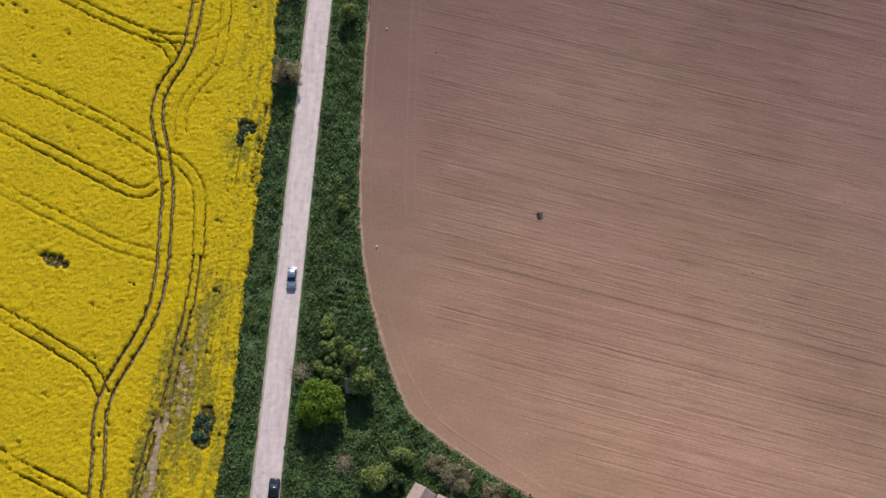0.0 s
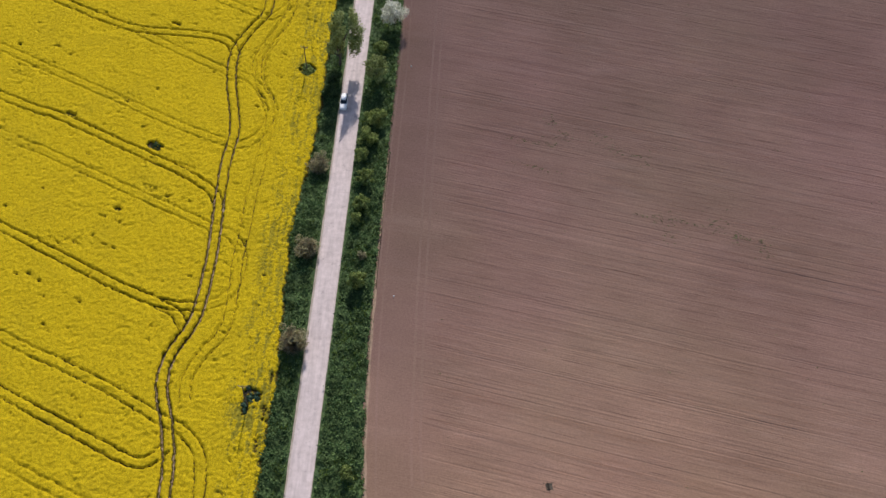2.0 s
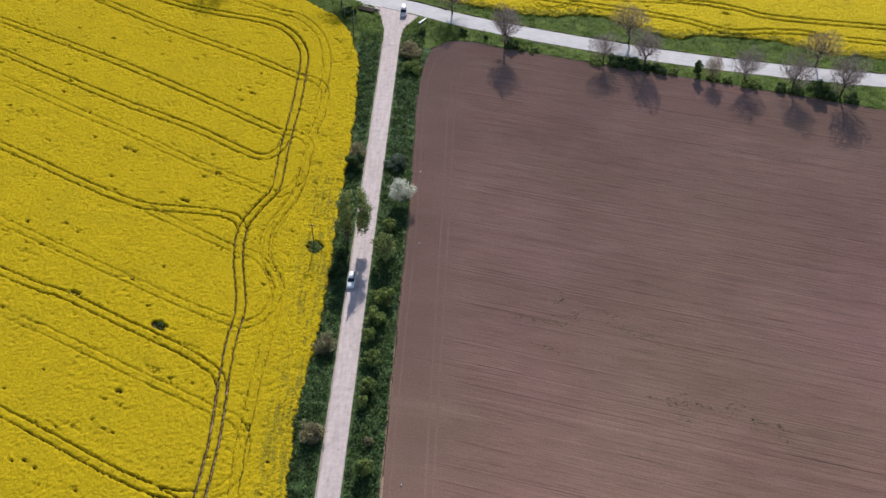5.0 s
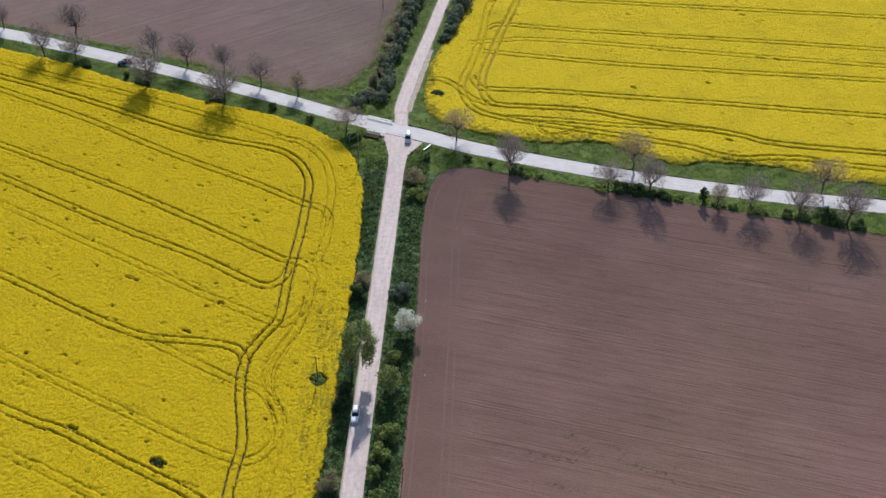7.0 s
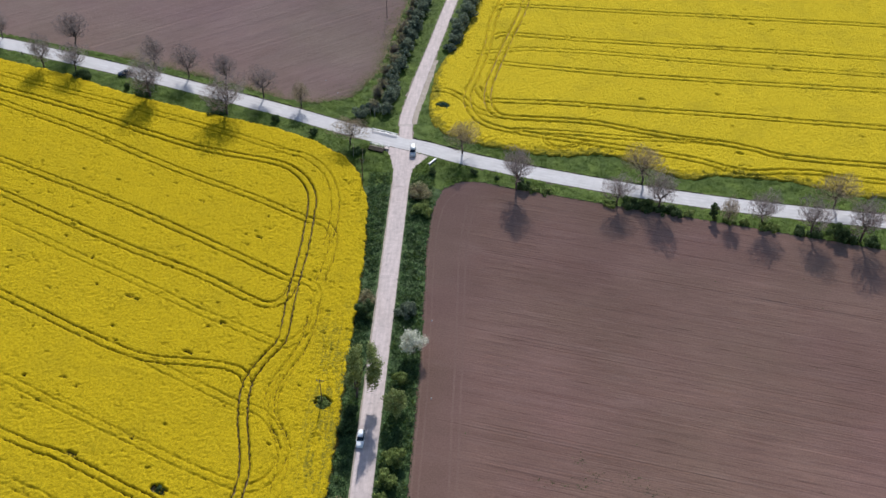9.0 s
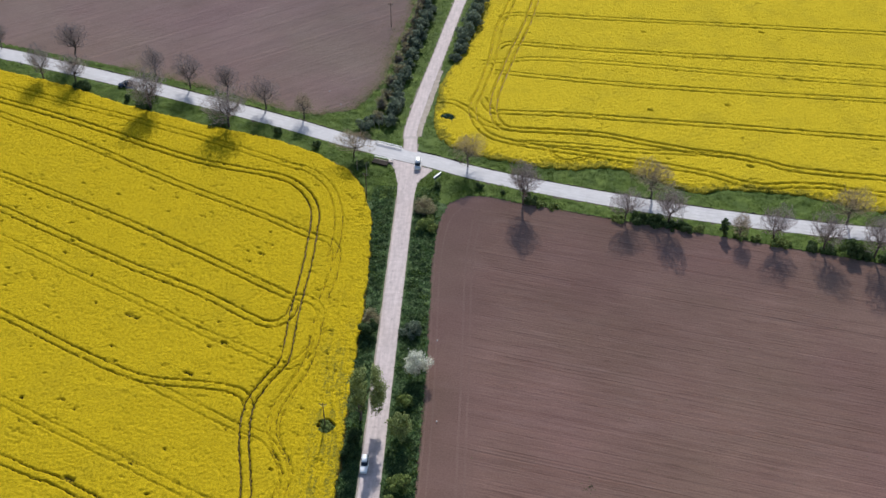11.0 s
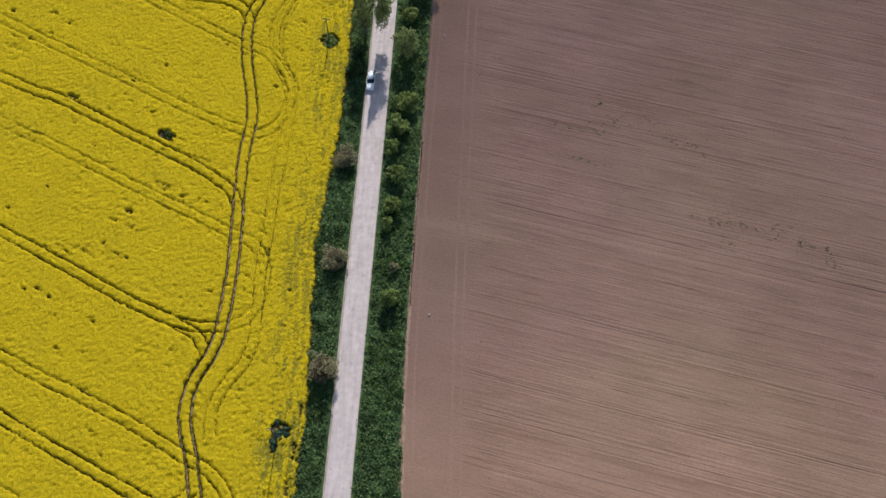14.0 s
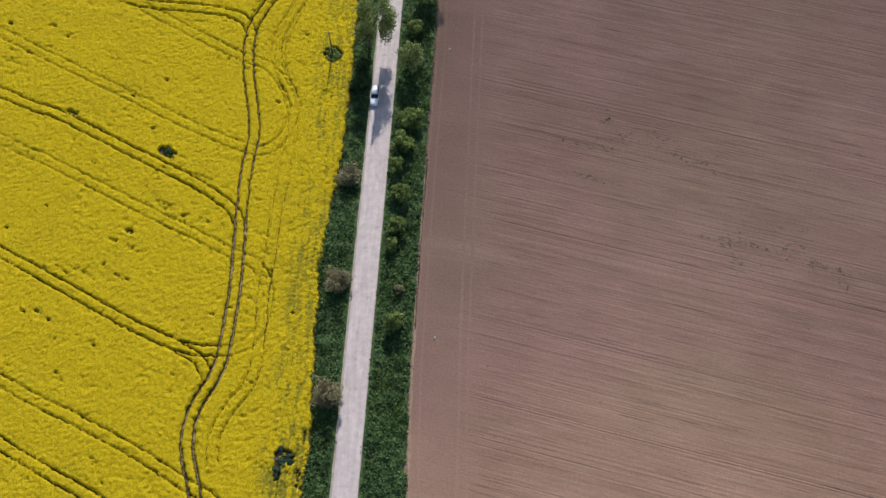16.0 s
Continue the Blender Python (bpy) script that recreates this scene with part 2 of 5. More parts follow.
def soil_material(name, turn, tones, streak=1.0, sandy=None):
    m, nt, p = material(name, 1.0)
    p.inputs["Diffuse Roughness"].default_value, p.inputs["Specular IOR Level"].default_value = 1.0, 0.0
    pos = nt.nodes.new("ShaderNodeNewGeometry").outputs["Position"]
    wide = ramp(nt, noise_node(nt, 0.028, 3, vector=pos), [(0.3, tones[0]), (0.72, tones[1])])
    shown = 1.0
    if sandy:
        attr = nt.nodes.new("ShaderNodeAttribute")
        attr.attribute_name = "rows_show"
        shown = attr.outputs["Fac"]
    lines = noise_node(nt, 2.2, 4, 0.6, (22.0, 1.0, 1.0), turn, pos)
    thin = noise_node(nt, 3.6, 3, 0.6, (30.0, 1.0, 1.0), turn, pos)
    col = mix(nt, math_node(nt, "MULTIPLY", ramp(nt, lines, [(0.38, 1.0), (0.52, 0.0)]), math_node(nt, "MULTIPLY", shown, 0.26 * streak)), wide, tones[2])
    col = mix(nt, math_node(nt, "MULTIPLY", ramp(nt, thin, [(0.56, 0.0), (0.7, 1.0)]), math_node(nt, "MULTIPLY", shown, 0.42 * streak)), col, tones[3])
    # long pale swathes, thin dark seams, cooler or warmer cast over tens of metres
    swathe = noise_node(nt, 0.22, 4, 0.6, (5.0, 1.0, 1.0), turn, pos)
    col = mix(nt, math_node(nt, "MULTIPLY", ramp(nt, swathe, [(0.55, 0.0), (0.72, 1.0)]), 0.27 * streak), col, tones[3])
    seam = noise_node(nt, 2.6, 2, 0.5, (26.0, 1.0, 1.0), turn, pos)
    col = mix(nt, math_node(nt, "MULTIPLY", ramp(nt, seam, [(0.27, 1.0), (0.36, 0.0)]), math_node(nt, "MULTIPLY", shown, 0.46 * streak)), col, tuple(c * 0.62 for c in tones[2]))
    cast = ramp(nt, noise_node(nt, 0.02, 3, 0.55, vector=pos), [(0.32, (1.03, 0.975, 1.02)), (0.68, (0.985, 1.015, 0.955))])
    col = mix(nt, 1.0, col, cast, "MULTIPLY")
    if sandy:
        # brightness graded into the soil colour: paler round one corner, darker beyond, outline ragged
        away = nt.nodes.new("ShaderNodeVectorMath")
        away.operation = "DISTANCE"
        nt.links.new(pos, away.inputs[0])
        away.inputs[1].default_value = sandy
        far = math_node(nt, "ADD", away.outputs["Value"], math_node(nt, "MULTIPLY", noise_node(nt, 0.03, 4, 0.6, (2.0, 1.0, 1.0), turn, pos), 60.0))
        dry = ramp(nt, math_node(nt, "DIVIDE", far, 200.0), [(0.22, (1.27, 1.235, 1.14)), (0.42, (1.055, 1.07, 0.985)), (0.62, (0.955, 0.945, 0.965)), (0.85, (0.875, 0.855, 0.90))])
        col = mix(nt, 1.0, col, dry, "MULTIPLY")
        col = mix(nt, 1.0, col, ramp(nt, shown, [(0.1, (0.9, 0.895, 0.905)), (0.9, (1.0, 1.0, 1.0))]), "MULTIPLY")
    blotch = ramp(nt, noise_node(nt, 0.13, 4, 0.6, (2.2, 1.0, 1.0), turn, pos), [(0.3, 0.95), (0.7, 1.045)])
    col = mix(nt, 1.0, col, blotch, "MULTIPLY")
    grain = ramp(nt, noise_node(nt, 2.2, 6, 0.65, vector=pos), [(0.25, 0.8), (0.75, 1.08)])
    nt.links.new(mix(nt, 1.0, col, grain, "MULTIPLY"), p.inputs["Base Color"])
    bump(nt, p, math_node(nt, "ADD", math_node(nt, "MULTIPLY", lines, math_node(nt, "MULTIPLY", shown, 0.8 * streak)), noise_node(nt, 3.5, 6, 0.65, vector=pos)), 0.8, 0.12)
    return m


def crop_material(name, green_patch, heads=0.40, tones=((0.46, 0.335, 0.010), (0.705, 0.512, 0.015))):
    """Flowering rape: yellow heads, dark brown stems below them, soil at the foot."""
    m, nt, p = material(name, 0.9)
    p.inputs["Specular IOR Level"].default_value = 0.03
    pos = nt.nodes.new("ShaderNodeNewGeometry").outputs["Position"]
    sep = nt.nodes.new("ShaderNodeSeparateXYZ")
    nt.links.new(pos, sep.inputs[0])
    fine = noise_node(nt, 3.2, 4, 0.6, vector=pos)
    patch = noise_node(nt, 0.09, 4, 0.6, vector=pos)
    flower = ramp(nt, noise_node(nt, 2.4, 6, 0.72, vector=pos), [(0.25, tones[0]), (0.75, tones[1])])
    sparse = math_node(nt, "MULTIPLY", ramp(nt, patch, [(0.5, 0.0), (0.72, 1.0)]), green_patch)
    gaps = ramp(nt, fine, [(0.30, 1.0), (0.46, 0.0)])
    dots = ramp(nt, noise_node(nt, 6.0, 2, 0.7, vector=pos), [(0.36, 1.0), (0.49, 0.0)])
    top = mix(nt, math_node(nt, "MULTIPLY", gaps, 0.55), flower, (0.18, 0.15, 0.004))
    top = mix(nt, math_node(nt, "MULTIPLY", dots, 0.72), top, (0.15, 0.135, 0.006))
    top = mix(nt, sparse, top, (0.25, 0.215, 0.022))
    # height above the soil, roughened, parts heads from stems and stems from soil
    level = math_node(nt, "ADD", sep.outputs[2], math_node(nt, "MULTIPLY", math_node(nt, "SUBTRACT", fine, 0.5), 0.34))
    # shade down in the wheel tracks is part of this stem colour
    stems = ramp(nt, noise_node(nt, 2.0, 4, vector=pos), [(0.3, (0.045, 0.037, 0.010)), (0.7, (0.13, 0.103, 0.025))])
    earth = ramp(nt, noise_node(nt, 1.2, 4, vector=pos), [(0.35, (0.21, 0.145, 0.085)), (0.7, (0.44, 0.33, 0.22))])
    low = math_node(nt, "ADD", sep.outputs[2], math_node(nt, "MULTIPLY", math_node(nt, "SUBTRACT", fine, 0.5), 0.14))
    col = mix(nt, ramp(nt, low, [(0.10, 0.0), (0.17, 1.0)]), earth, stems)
    attr = nt.nodes.new("ShaderNodeAttribute")
    attr.attribute_name = "bloom"
    flowering = math_node(nt, "ADD", attr.outputs["Fac"], math_node(nt, "MULTIPLY", math_node(nt, "SUBTRACT", noise_node(nt, 2.6, 4, 0.65, vector=pos), 0.5), 1.1))
    leaf = ramp(nt, noise_node(nt, 1.6, 4, vector=pos), [(0.3, (0.155, 0.138, 0.016)), (0.7, (0.31, 0.262, 0.03))])
    top = mix(nt, ramp(nt, flowering, [(0.40, 0.0), (0.66, 1.0)]), leaf, top)
    straw = ramp(nt, noise_node(nt, 1.4, 4, 0.6, vector=pos), [(0.3, (0.27, 0.20, 0.11)), (0.7, (0.46, 0.355, 0.225))])
    worn = ramp(nt, flowering, [(-0.12, 1.0), (0.12, 0.0)])
    top = mix(nt, worn, top, straw)
    col = mix(nt, worn, col, straw)
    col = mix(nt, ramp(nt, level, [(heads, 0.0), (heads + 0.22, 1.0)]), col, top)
    nt.links.new(col, p.inputs["Base Color"])
    bump(nt, p, math_node(nt, "ADD", math_node(nt, "MULTIPLY", fine, 0.5), noise_node(nt, 11.0, 4, 0.65, vector=pos)), 0.85, 0.16)
    return m


def concrete_material(name):
    m, nt, p = material(name, 0.85)
    pos = nt.nodes.new("ShaderNodeNewGeometry").outputs["Position"]
    info = nt.nodes.new("ShaderNodeObjectInfo")
    base = ramp(nt, noise_node(nt, 0.9, 4, vector=pos), [(0.3, (0.53, 0.445, 0.43)), (0.7, (0.66, 0.56, 0.545))])
    wear = ramp(nt, noise_node(nt, 1.3, 4, 0.6, (1.0, 9.0, 1.0), 0.0, pos), [(0.32, 0.82), (0.6, 1.0)])
    spots = ramp(nt, noise_node(nt, 0.55, 5, 0.7, vector=pos), [(0.30, 0.72), (0.40, 1.0)])
    wear = mix(nt, 1.0, wear, spots, "MULTIPLY")
    tint = ramp(nt, info.outputs["Random"], [(0.0, 0.94), (1.0, 1.03)])
    grain = ramp(nt, noise_node(nt, 9.0, 5, vector=pos), [(0.2, 0.88), (0.7, 1.0)])
    col = mix(nt, 1.0, mix(nt, 1.0, mix(nt, 1.0, base, wear, "MULTIPLY"), tint, "MULTIPLY"), grain, "MULTIPLY")
    nt.links.new(col, p.inputs["Base Color"])
    bump(nt, p, noise_node(nt, 12.0, 5, vector=pos), 0.4, 0.02)
    return m


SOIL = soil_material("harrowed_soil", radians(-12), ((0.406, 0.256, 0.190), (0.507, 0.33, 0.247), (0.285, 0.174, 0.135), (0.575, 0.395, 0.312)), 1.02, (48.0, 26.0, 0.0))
SOIL_NW = soil_material("far_soil", radians(35), ((0.47, 0.322, 0.264), (0.56, 0.395, 0.327), (0.38, 0.256, 0.21), (0.63, 0.478, 0.40)), 0.6)
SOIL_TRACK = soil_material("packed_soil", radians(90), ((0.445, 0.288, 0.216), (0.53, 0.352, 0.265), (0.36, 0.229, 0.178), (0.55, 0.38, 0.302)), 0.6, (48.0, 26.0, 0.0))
SOIL_EDGE = plain("field_margin_soil", (0.27, 0.185, 0.13), (0.385, 0.265, 0.187), 0.9, 4.0)
SAND = plain("sandy_roadside", (0.33, 0.275, 0.225), (0.48, 0.41, 0.35), 0.7, 6.0)
# near-black for recesses drawn as raised blocks: pit hollow, culvert foot
DARK_RECESS = plain("dark_recess", (0.014, 0.010, 0.008), (0.035, 0.022, 0.015), 1.5, 6.0)
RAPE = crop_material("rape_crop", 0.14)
# paler yellow of the far field, with distance haze mixed into the tones
RAPE_NE = crop_material("rape_crop_beyond", 0.3, 0.08, ((0.50, 0.378, 0.018), (0.755, 0.565, 0.027)))
GRASS = plain("verge_grass", (0.034, 0.068, 0.023), (0.082, 0.132, 0.042), 0.5, 3.0, relief=0.15)
GRASS_ROAD = plain("mown_verge_grass", (0.052, 0.095, 0.012), (0.125, 0.185, 0.025), 0.22, 3.0, relief=0.12)
GRASS_FAR = plain("meadow", (0.06, 0.10, 0.03), (0.12, 0.15, 0.05), 0.02, 0.8, relief=0.1)
TUFT = foliage("verge_herbs", (0.040, 0.086, 0.032), (0.170, 0.255, 0.094), 0.7, 0.4, 0.42, (0.55, 1.4))
TUFT_BRIGHT = foliage("road_verge_grass", (0.066, 0.12, 0.015), (0.145, 0.215, 0.03), 0.7, 0.35, 0.25, (0.55, 1.15))
CONCRETE = concrete_material("concrete_slab")
JOINT = plain("joint_filling", (0.44, 0.375, 0.35), (0.58, 0.50, 0.475), 1.0, 6.0)
ASPHALT = plain("bleached_asphalt", (0.53, 0.51, 0.52), (0.655, 0.635, 0.645), 0.35, 7.0, 0.75)
# dark brown of the strips along the asphalt and of the pit rim
DARK_EDGE = plain("dark_road_edge", (0.05, 0.042, 0.03), (0.13, 0.105, 0.08), 0.8, 6.0)
WHEEL_PATH = plain("worn_asphalt", (0.50, 0.48, 0.49), (0.63, 0.61, 0.62), 0.25, 7.0, 0.75)
GRAVEL = plain("gravel_shoulder", (0.22, 0.18, 0.15), (0.38, 0.32, 0.28), 1.2, 9.0)
BARK = plain("bark", (0.07, 0.055, 0.05), (0.13, 0.105, 0.095), 2.0, 10.0)
TWIG = plain("bare_twigs", (0.29, 0.235, 0.225), (0.42, 0.35, 0.335), 1.0, 8.0)
TWIG_BUD = plain("budding_twigs", (0.36, 0.28, 0.19), (0.52, 0.42, 0.29), 1.0, 8.0)
DEAD = plain("dry_brush", (0.32, 0.255, 0.17), (0.50, 0.415, 0.29), 1.5, 8.0)
LEAF_BRIGHT = foliage("fresh_leaves", (0.085, 0.155, 0.016), (0.25, 0.375, 0.047), 0.7, 0.42)
LEAF_MID = foliage("green_leaves", (0.11, 0.165, 0.045), (0.37, 0.45, 0.14), 0.7, 0.45)
LEAF_OLIVE = foliage("olive_leaves", (0.15, 0.20, 0.065), (0.39, 0.46, 0.19), 0.7, 0.5)
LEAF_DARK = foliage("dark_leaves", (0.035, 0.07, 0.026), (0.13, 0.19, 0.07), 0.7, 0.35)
LEAF_BLUE = foliage("bluish_leaves", (0.10, 0.135, 0.095), (0.28, 0.335, 0.24), 0.7, 0.4)
LEAF_TEAL = foliage("teal_leaves", (0.03, 0.08, 0.05), (0.12, 0.21, 0.14), 0.7, 0.4)
LEAF_GREY = foliage("grey_buds", (0.26, 0.24, 0.13), (0.48, 0.45, 0.27), 0.8, 0.5)
BLOSSOM = foliage("white_blossom", (0.55, 0.59, 0.46), (0.93, 0.93, 0.86), 0.8, 0.4)
SAPLING = plain("pale_bark", (0.42, 0.39, 0.34), (0.58, 0.55, 0.49), 2.0, 12.0)
WOOD = plain("weathered_wood", (0.09, 0.07, 0.055), (0.17, 0.135, 0.105), 3.0, 20.0)
TILE = plain("clay_roof_tile", (0.38, 0.275, 0.24), (0.54, 0.41, 0.365), 1.5, 10.0)
PLASTER = plain("old_plaster", (0.45, 0.38, 0.33), (0.56, 0.49, 0.44), 1.0, 9.0)
PALE_WOOD = plain("pale_boards", (0.16, 0.14, 0.11), (0.26, 0.23, 0.18), 2.0, 12.0)
STEEL = plain("galvanised_steel", (0.50, 0.51, 0.53), (0.62, 0.63, 0.65), 1.0, 9.0, 0.45, 0.6)
WHITE = plain("white_paint", (0.72, 0.72, 0.72), (0.82, 0.82, 0.82), 1.0, 10.0, 0.5)
BLUE = plain("blue_panel", (0.06, 0.09, 0.14), (0.09, 0.13, 0.19), 1.0, 10.0, 0.5)
RUBBER = plain("rubber", (0.015, 0.015, 0.016), (0.03, 0.03, 0.03), 3.0, 20.0)

# ---- plan of the fields and roads ----
RAPE_WEST = np.array([(-8, -20), (-7.6, 31), (-7, 48), (-7.3, 61), (-7.2, 76), (-7.0, 90), (-6.8, 105), (-7.8, 122), (-8.5, 138),
                      (-7.3, 152), (-6.4, 174), (-6.5, 190), (-6.6, 201), (-6.3, 222), (-6.7, 242), (-7.9, 255.6), (-11.3, 268),
                      (-17, 277), (-26, 283.3), (-37, 289), (-49.4, 293), (-64, 297), (-88.6, 305.7), (-109, 315), (-134, 323),
                      (-210, 345), (-210, -20)])
RAPE_EAST = np.array([(30, 440), (17.7, 371), (16.7, 355.8), (10.1, 334), (6.3, 320.6), (5.6, 306), (5.7, 300), (7.0, 294.8), (10.6, 289.8),
                      (15.5, 286.9), (23.8, 283.8), (29.1, 282.9), (37.6, 280.6), (46.7, 280.0), (53.2, 281.6), (59.5, 281.2), (64.8, 278.2), (73.4, 273.6),
                      (81.3, 271.2), (86.6, 273.4), (94.7, 273.3), (106.8, 272.2), (114.5, 269.8), (123.6, 266.2), (130.5, 265.8), (230, 256), (230, 440)])
SOIL_EAST = np.array([(90, 12), (60, 25), (43.8, 33.9), (36.2, 37.9), (27.5, 43.2), (22.5, 47.3), (19.1, 54.1), (16.1, 62.2),
                      (13.5, 70.5), (11.4, 81.5), (10.5, 93), (9.8, 107.6), (9.5, 125.7), (9.5, 161), (9.7, 189), (9.3, 214),
                      (8.7, 238.8), (9.4, 255), (11.8, 263.7), (17.1, 267.3), (22.6, 267.3), (28.8, 265.4), (44.1, 262), (59.1, 258.8),
                      (73.7, 255.6), (88.1, 252.8), (102.2, 249.6), (122.9, 245.4), (152, 238.5), (152, 0), (120, 0)])
SOIL_EAST_FAR = np.array([(151, 238.6), (230, 222), (230, -60), (152, -20), (119, 0), (151, 0)])
SOIL_WEST = np.array([(-1, 470), (-5.2, 371), (-8.4, 348), (-11.0, 324), (-15, 312.8), (-19.5, 306.4), (-29.4, 303.4), (-40, 305.3),
                      (-59, 313.6), (-98, 327), (-139, 339), (-220, 362), (-220, 470)])
MAIN_ROAD = spline([(-320, 384), (-220, 355), (-137, 332.9), (-116, 326.3), (-90, 317.9), (-76.5, 313.2), (-38.7, 299.2), (-20.6, 291.8), (-4, 285.6),
                    (7, 282), (21.6, 276.6), (45.4, 270.2), (76, 263.5), (105.6, 258.9), (130, 256.3), (230, 247), (340, 238)], 1.0)
NORTH_ROAD = spline([(-0.2, 283.5), (-0.5, 291), (-0.8, 298), (1.8, 318.4), (4.9, 338.5), (10, 372.3), (18, 420), (32, 500)], 0.8)


def band(line, half):
    n = normals(line) * half
    return np.vstack([line + n, (line - n)[::-1]])


# ---- ground and bare fields ----
me = mesh_np("ground", [(-2500, -2500, -0.06), (2500, -2500, -0.06), (2500, 2500, -0.06), (-2500, 2500, -0.06)], [(0, 1, 2, 3)])
solid("ground", me, GRASS_FAR, "flat green farmland reaching to the horizon", "ground", "structure")


def bare_field(name, poly, turn, mat_, du, dv, amp, label, seed):
    """Harrowed soil: low ridges along the working direction."""
    c, s = math.cos(turn), math.sin(turn)
    u, v = poly @ (c, s), poly @ (-s, c)
    us, vs = np.arange(u.min(), u.max(), du), np.arange(v.min(), v.max(), dv)
    U, V = np.meshgrid(us, vs, indexing="ij")
    r = np.random.default_rng(seed)
    row = np.where(np.arange(len(vs)) % 2, 0.5, -0.5) + r.normal(size=len(vs)) * 0.3 + np.repeat(r.normal(size=len(vs) // 11 + 1), 11)[:len(vs)] * 0.22
    fade = 0.85 + 0.3 * vnoise(U, V, 22, seed + 1)
    Z = 0.08 + amp * row[None] * np.clip(fade, 0.3, 1.3) + 0.035 * vnoise(U, V, 1.3, seed + 2) + 0.05 * vnoise(U, V, 9, seed + 3)
    # here and there a drill furrow stays open
    rank = np.repeat(np.arange(len(vs))[None] * 7.0, len(us), 0)
    furrow = np.where(r.random(len(vs)) < 0.16, r.uniform(0.05, 0.13, len(vs)), 0.0)[None] * np.clip(0.6 + 0.9 * vnoise(U, rank, 9, seed + 5), 0, 1)
    Z = Z - furrow + 0.4 * np.roll(furrow, -1, 1)
    if name == "soil_field" and poly is SOIL_EAST:
        # the headland was worked along the edge and lies smoother
        edge = spline(poly[3:19], 3.0)
        gx, gy = U * c - V * s, U * s + V * c
        near = np.full(U.shape, 99.0)
        for ex, ey in edge:
            near = np.minimum(near, np.hypot(gx - ex, gy - ey))
        calm = np.clip((near - 7.0 - 3.5 * vnoise(U, V, 5, seed + 8)) / 9.0, 0.16, 1)
        Z = 0.08 + (Z - 0.08) * calm
    uc, vc = U[:-1, :-1] + du / 2, V[:-1, :-1] + dv / 2
    X, Y = uc * c - vc * s, uc * s + vc * c
    me_ = grid_mesh(name, us, vs, np.clip(Z, -0.055, 0.4), inside(X - du / 2, Y, poly) | inside(X + du / 2, Y, poly), False)
    me_.transform(Matrix.Rotation(turn, 4, "Z"))
    if mat_ is SOIL:
        # how clearly the drill rows show: faint on the trodden headland along the lane
        co = np.empty(len(me_.vertices) * 3, np.float32)
        me_.vertices.foreach_get("co", co)
        co = co.reshape(-1, 3)
        rows_show = np.ones(len(co), np.float32)
        side = np.flatnonzero(co[:, 0] < 75)
        near = np.full(len(side), 99.0)
        for ex, ey in spline(SOIL_EAST[1:19], 2.0):
            near = np.minimum(near, np.hypot(co[side, 0] - ex, co[side, 1] - ey))
        rows_show[side] = np.clip((near - 7.0 - 3.5 * vnoise(co[side, 0] * 0.4, co[side, 1], 2.5, seed + 9)) / 9.0, 0.1, 1)
        me_.attributes.new("rows_show", "FLOAT", "POINT").data.foreach_set("value", rows_show)
    return solid(name, me_, mat_, label, "field", "structure")


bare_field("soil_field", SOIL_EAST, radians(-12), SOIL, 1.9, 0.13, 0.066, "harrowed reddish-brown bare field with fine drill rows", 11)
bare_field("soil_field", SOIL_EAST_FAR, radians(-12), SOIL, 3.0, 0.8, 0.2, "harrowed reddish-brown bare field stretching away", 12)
bare_field("soil_field", SOIL_WEST, radians(35), SOIL_NW, 1.6, 0.4, 0.11, "bare grey-brown field beyond the asphalt road", 21)

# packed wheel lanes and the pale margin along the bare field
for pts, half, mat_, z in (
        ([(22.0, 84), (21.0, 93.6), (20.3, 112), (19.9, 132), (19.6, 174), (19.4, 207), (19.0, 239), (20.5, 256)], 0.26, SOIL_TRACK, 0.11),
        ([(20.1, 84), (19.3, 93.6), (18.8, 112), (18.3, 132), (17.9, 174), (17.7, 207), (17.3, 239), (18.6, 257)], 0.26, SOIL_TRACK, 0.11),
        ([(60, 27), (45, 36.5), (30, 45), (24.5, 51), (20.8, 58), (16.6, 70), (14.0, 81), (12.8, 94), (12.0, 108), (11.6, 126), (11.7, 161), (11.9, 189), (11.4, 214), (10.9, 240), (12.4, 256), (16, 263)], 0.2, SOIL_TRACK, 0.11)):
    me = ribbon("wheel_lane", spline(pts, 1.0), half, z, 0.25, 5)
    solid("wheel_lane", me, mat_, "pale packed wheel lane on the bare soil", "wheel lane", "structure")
line = spline(SOIL_EAST[1:14], 0.8)
line = line + normals(line) * 0.45 * (1 if inside(*(line[30] + normals(line)[30] * 2), SOIL_EAST) else -1)
me = ribbon("field_margin", line, 0.34, [0.08, 0.13, 0.13, 0.08], 0.5, 8, 4)
solid("field_margin", me, SOIL_EDGE, "pale dry soil margin between the bare field and the verge", "field margin", "structure")

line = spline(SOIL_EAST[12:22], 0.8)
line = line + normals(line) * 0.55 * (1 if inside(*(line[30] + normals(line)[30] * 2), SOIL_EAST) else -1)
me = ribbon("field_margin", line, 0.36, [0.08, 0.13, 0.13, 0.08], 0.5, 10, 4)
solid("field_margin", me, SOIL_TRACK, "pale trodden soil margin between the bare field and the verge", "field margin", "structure")

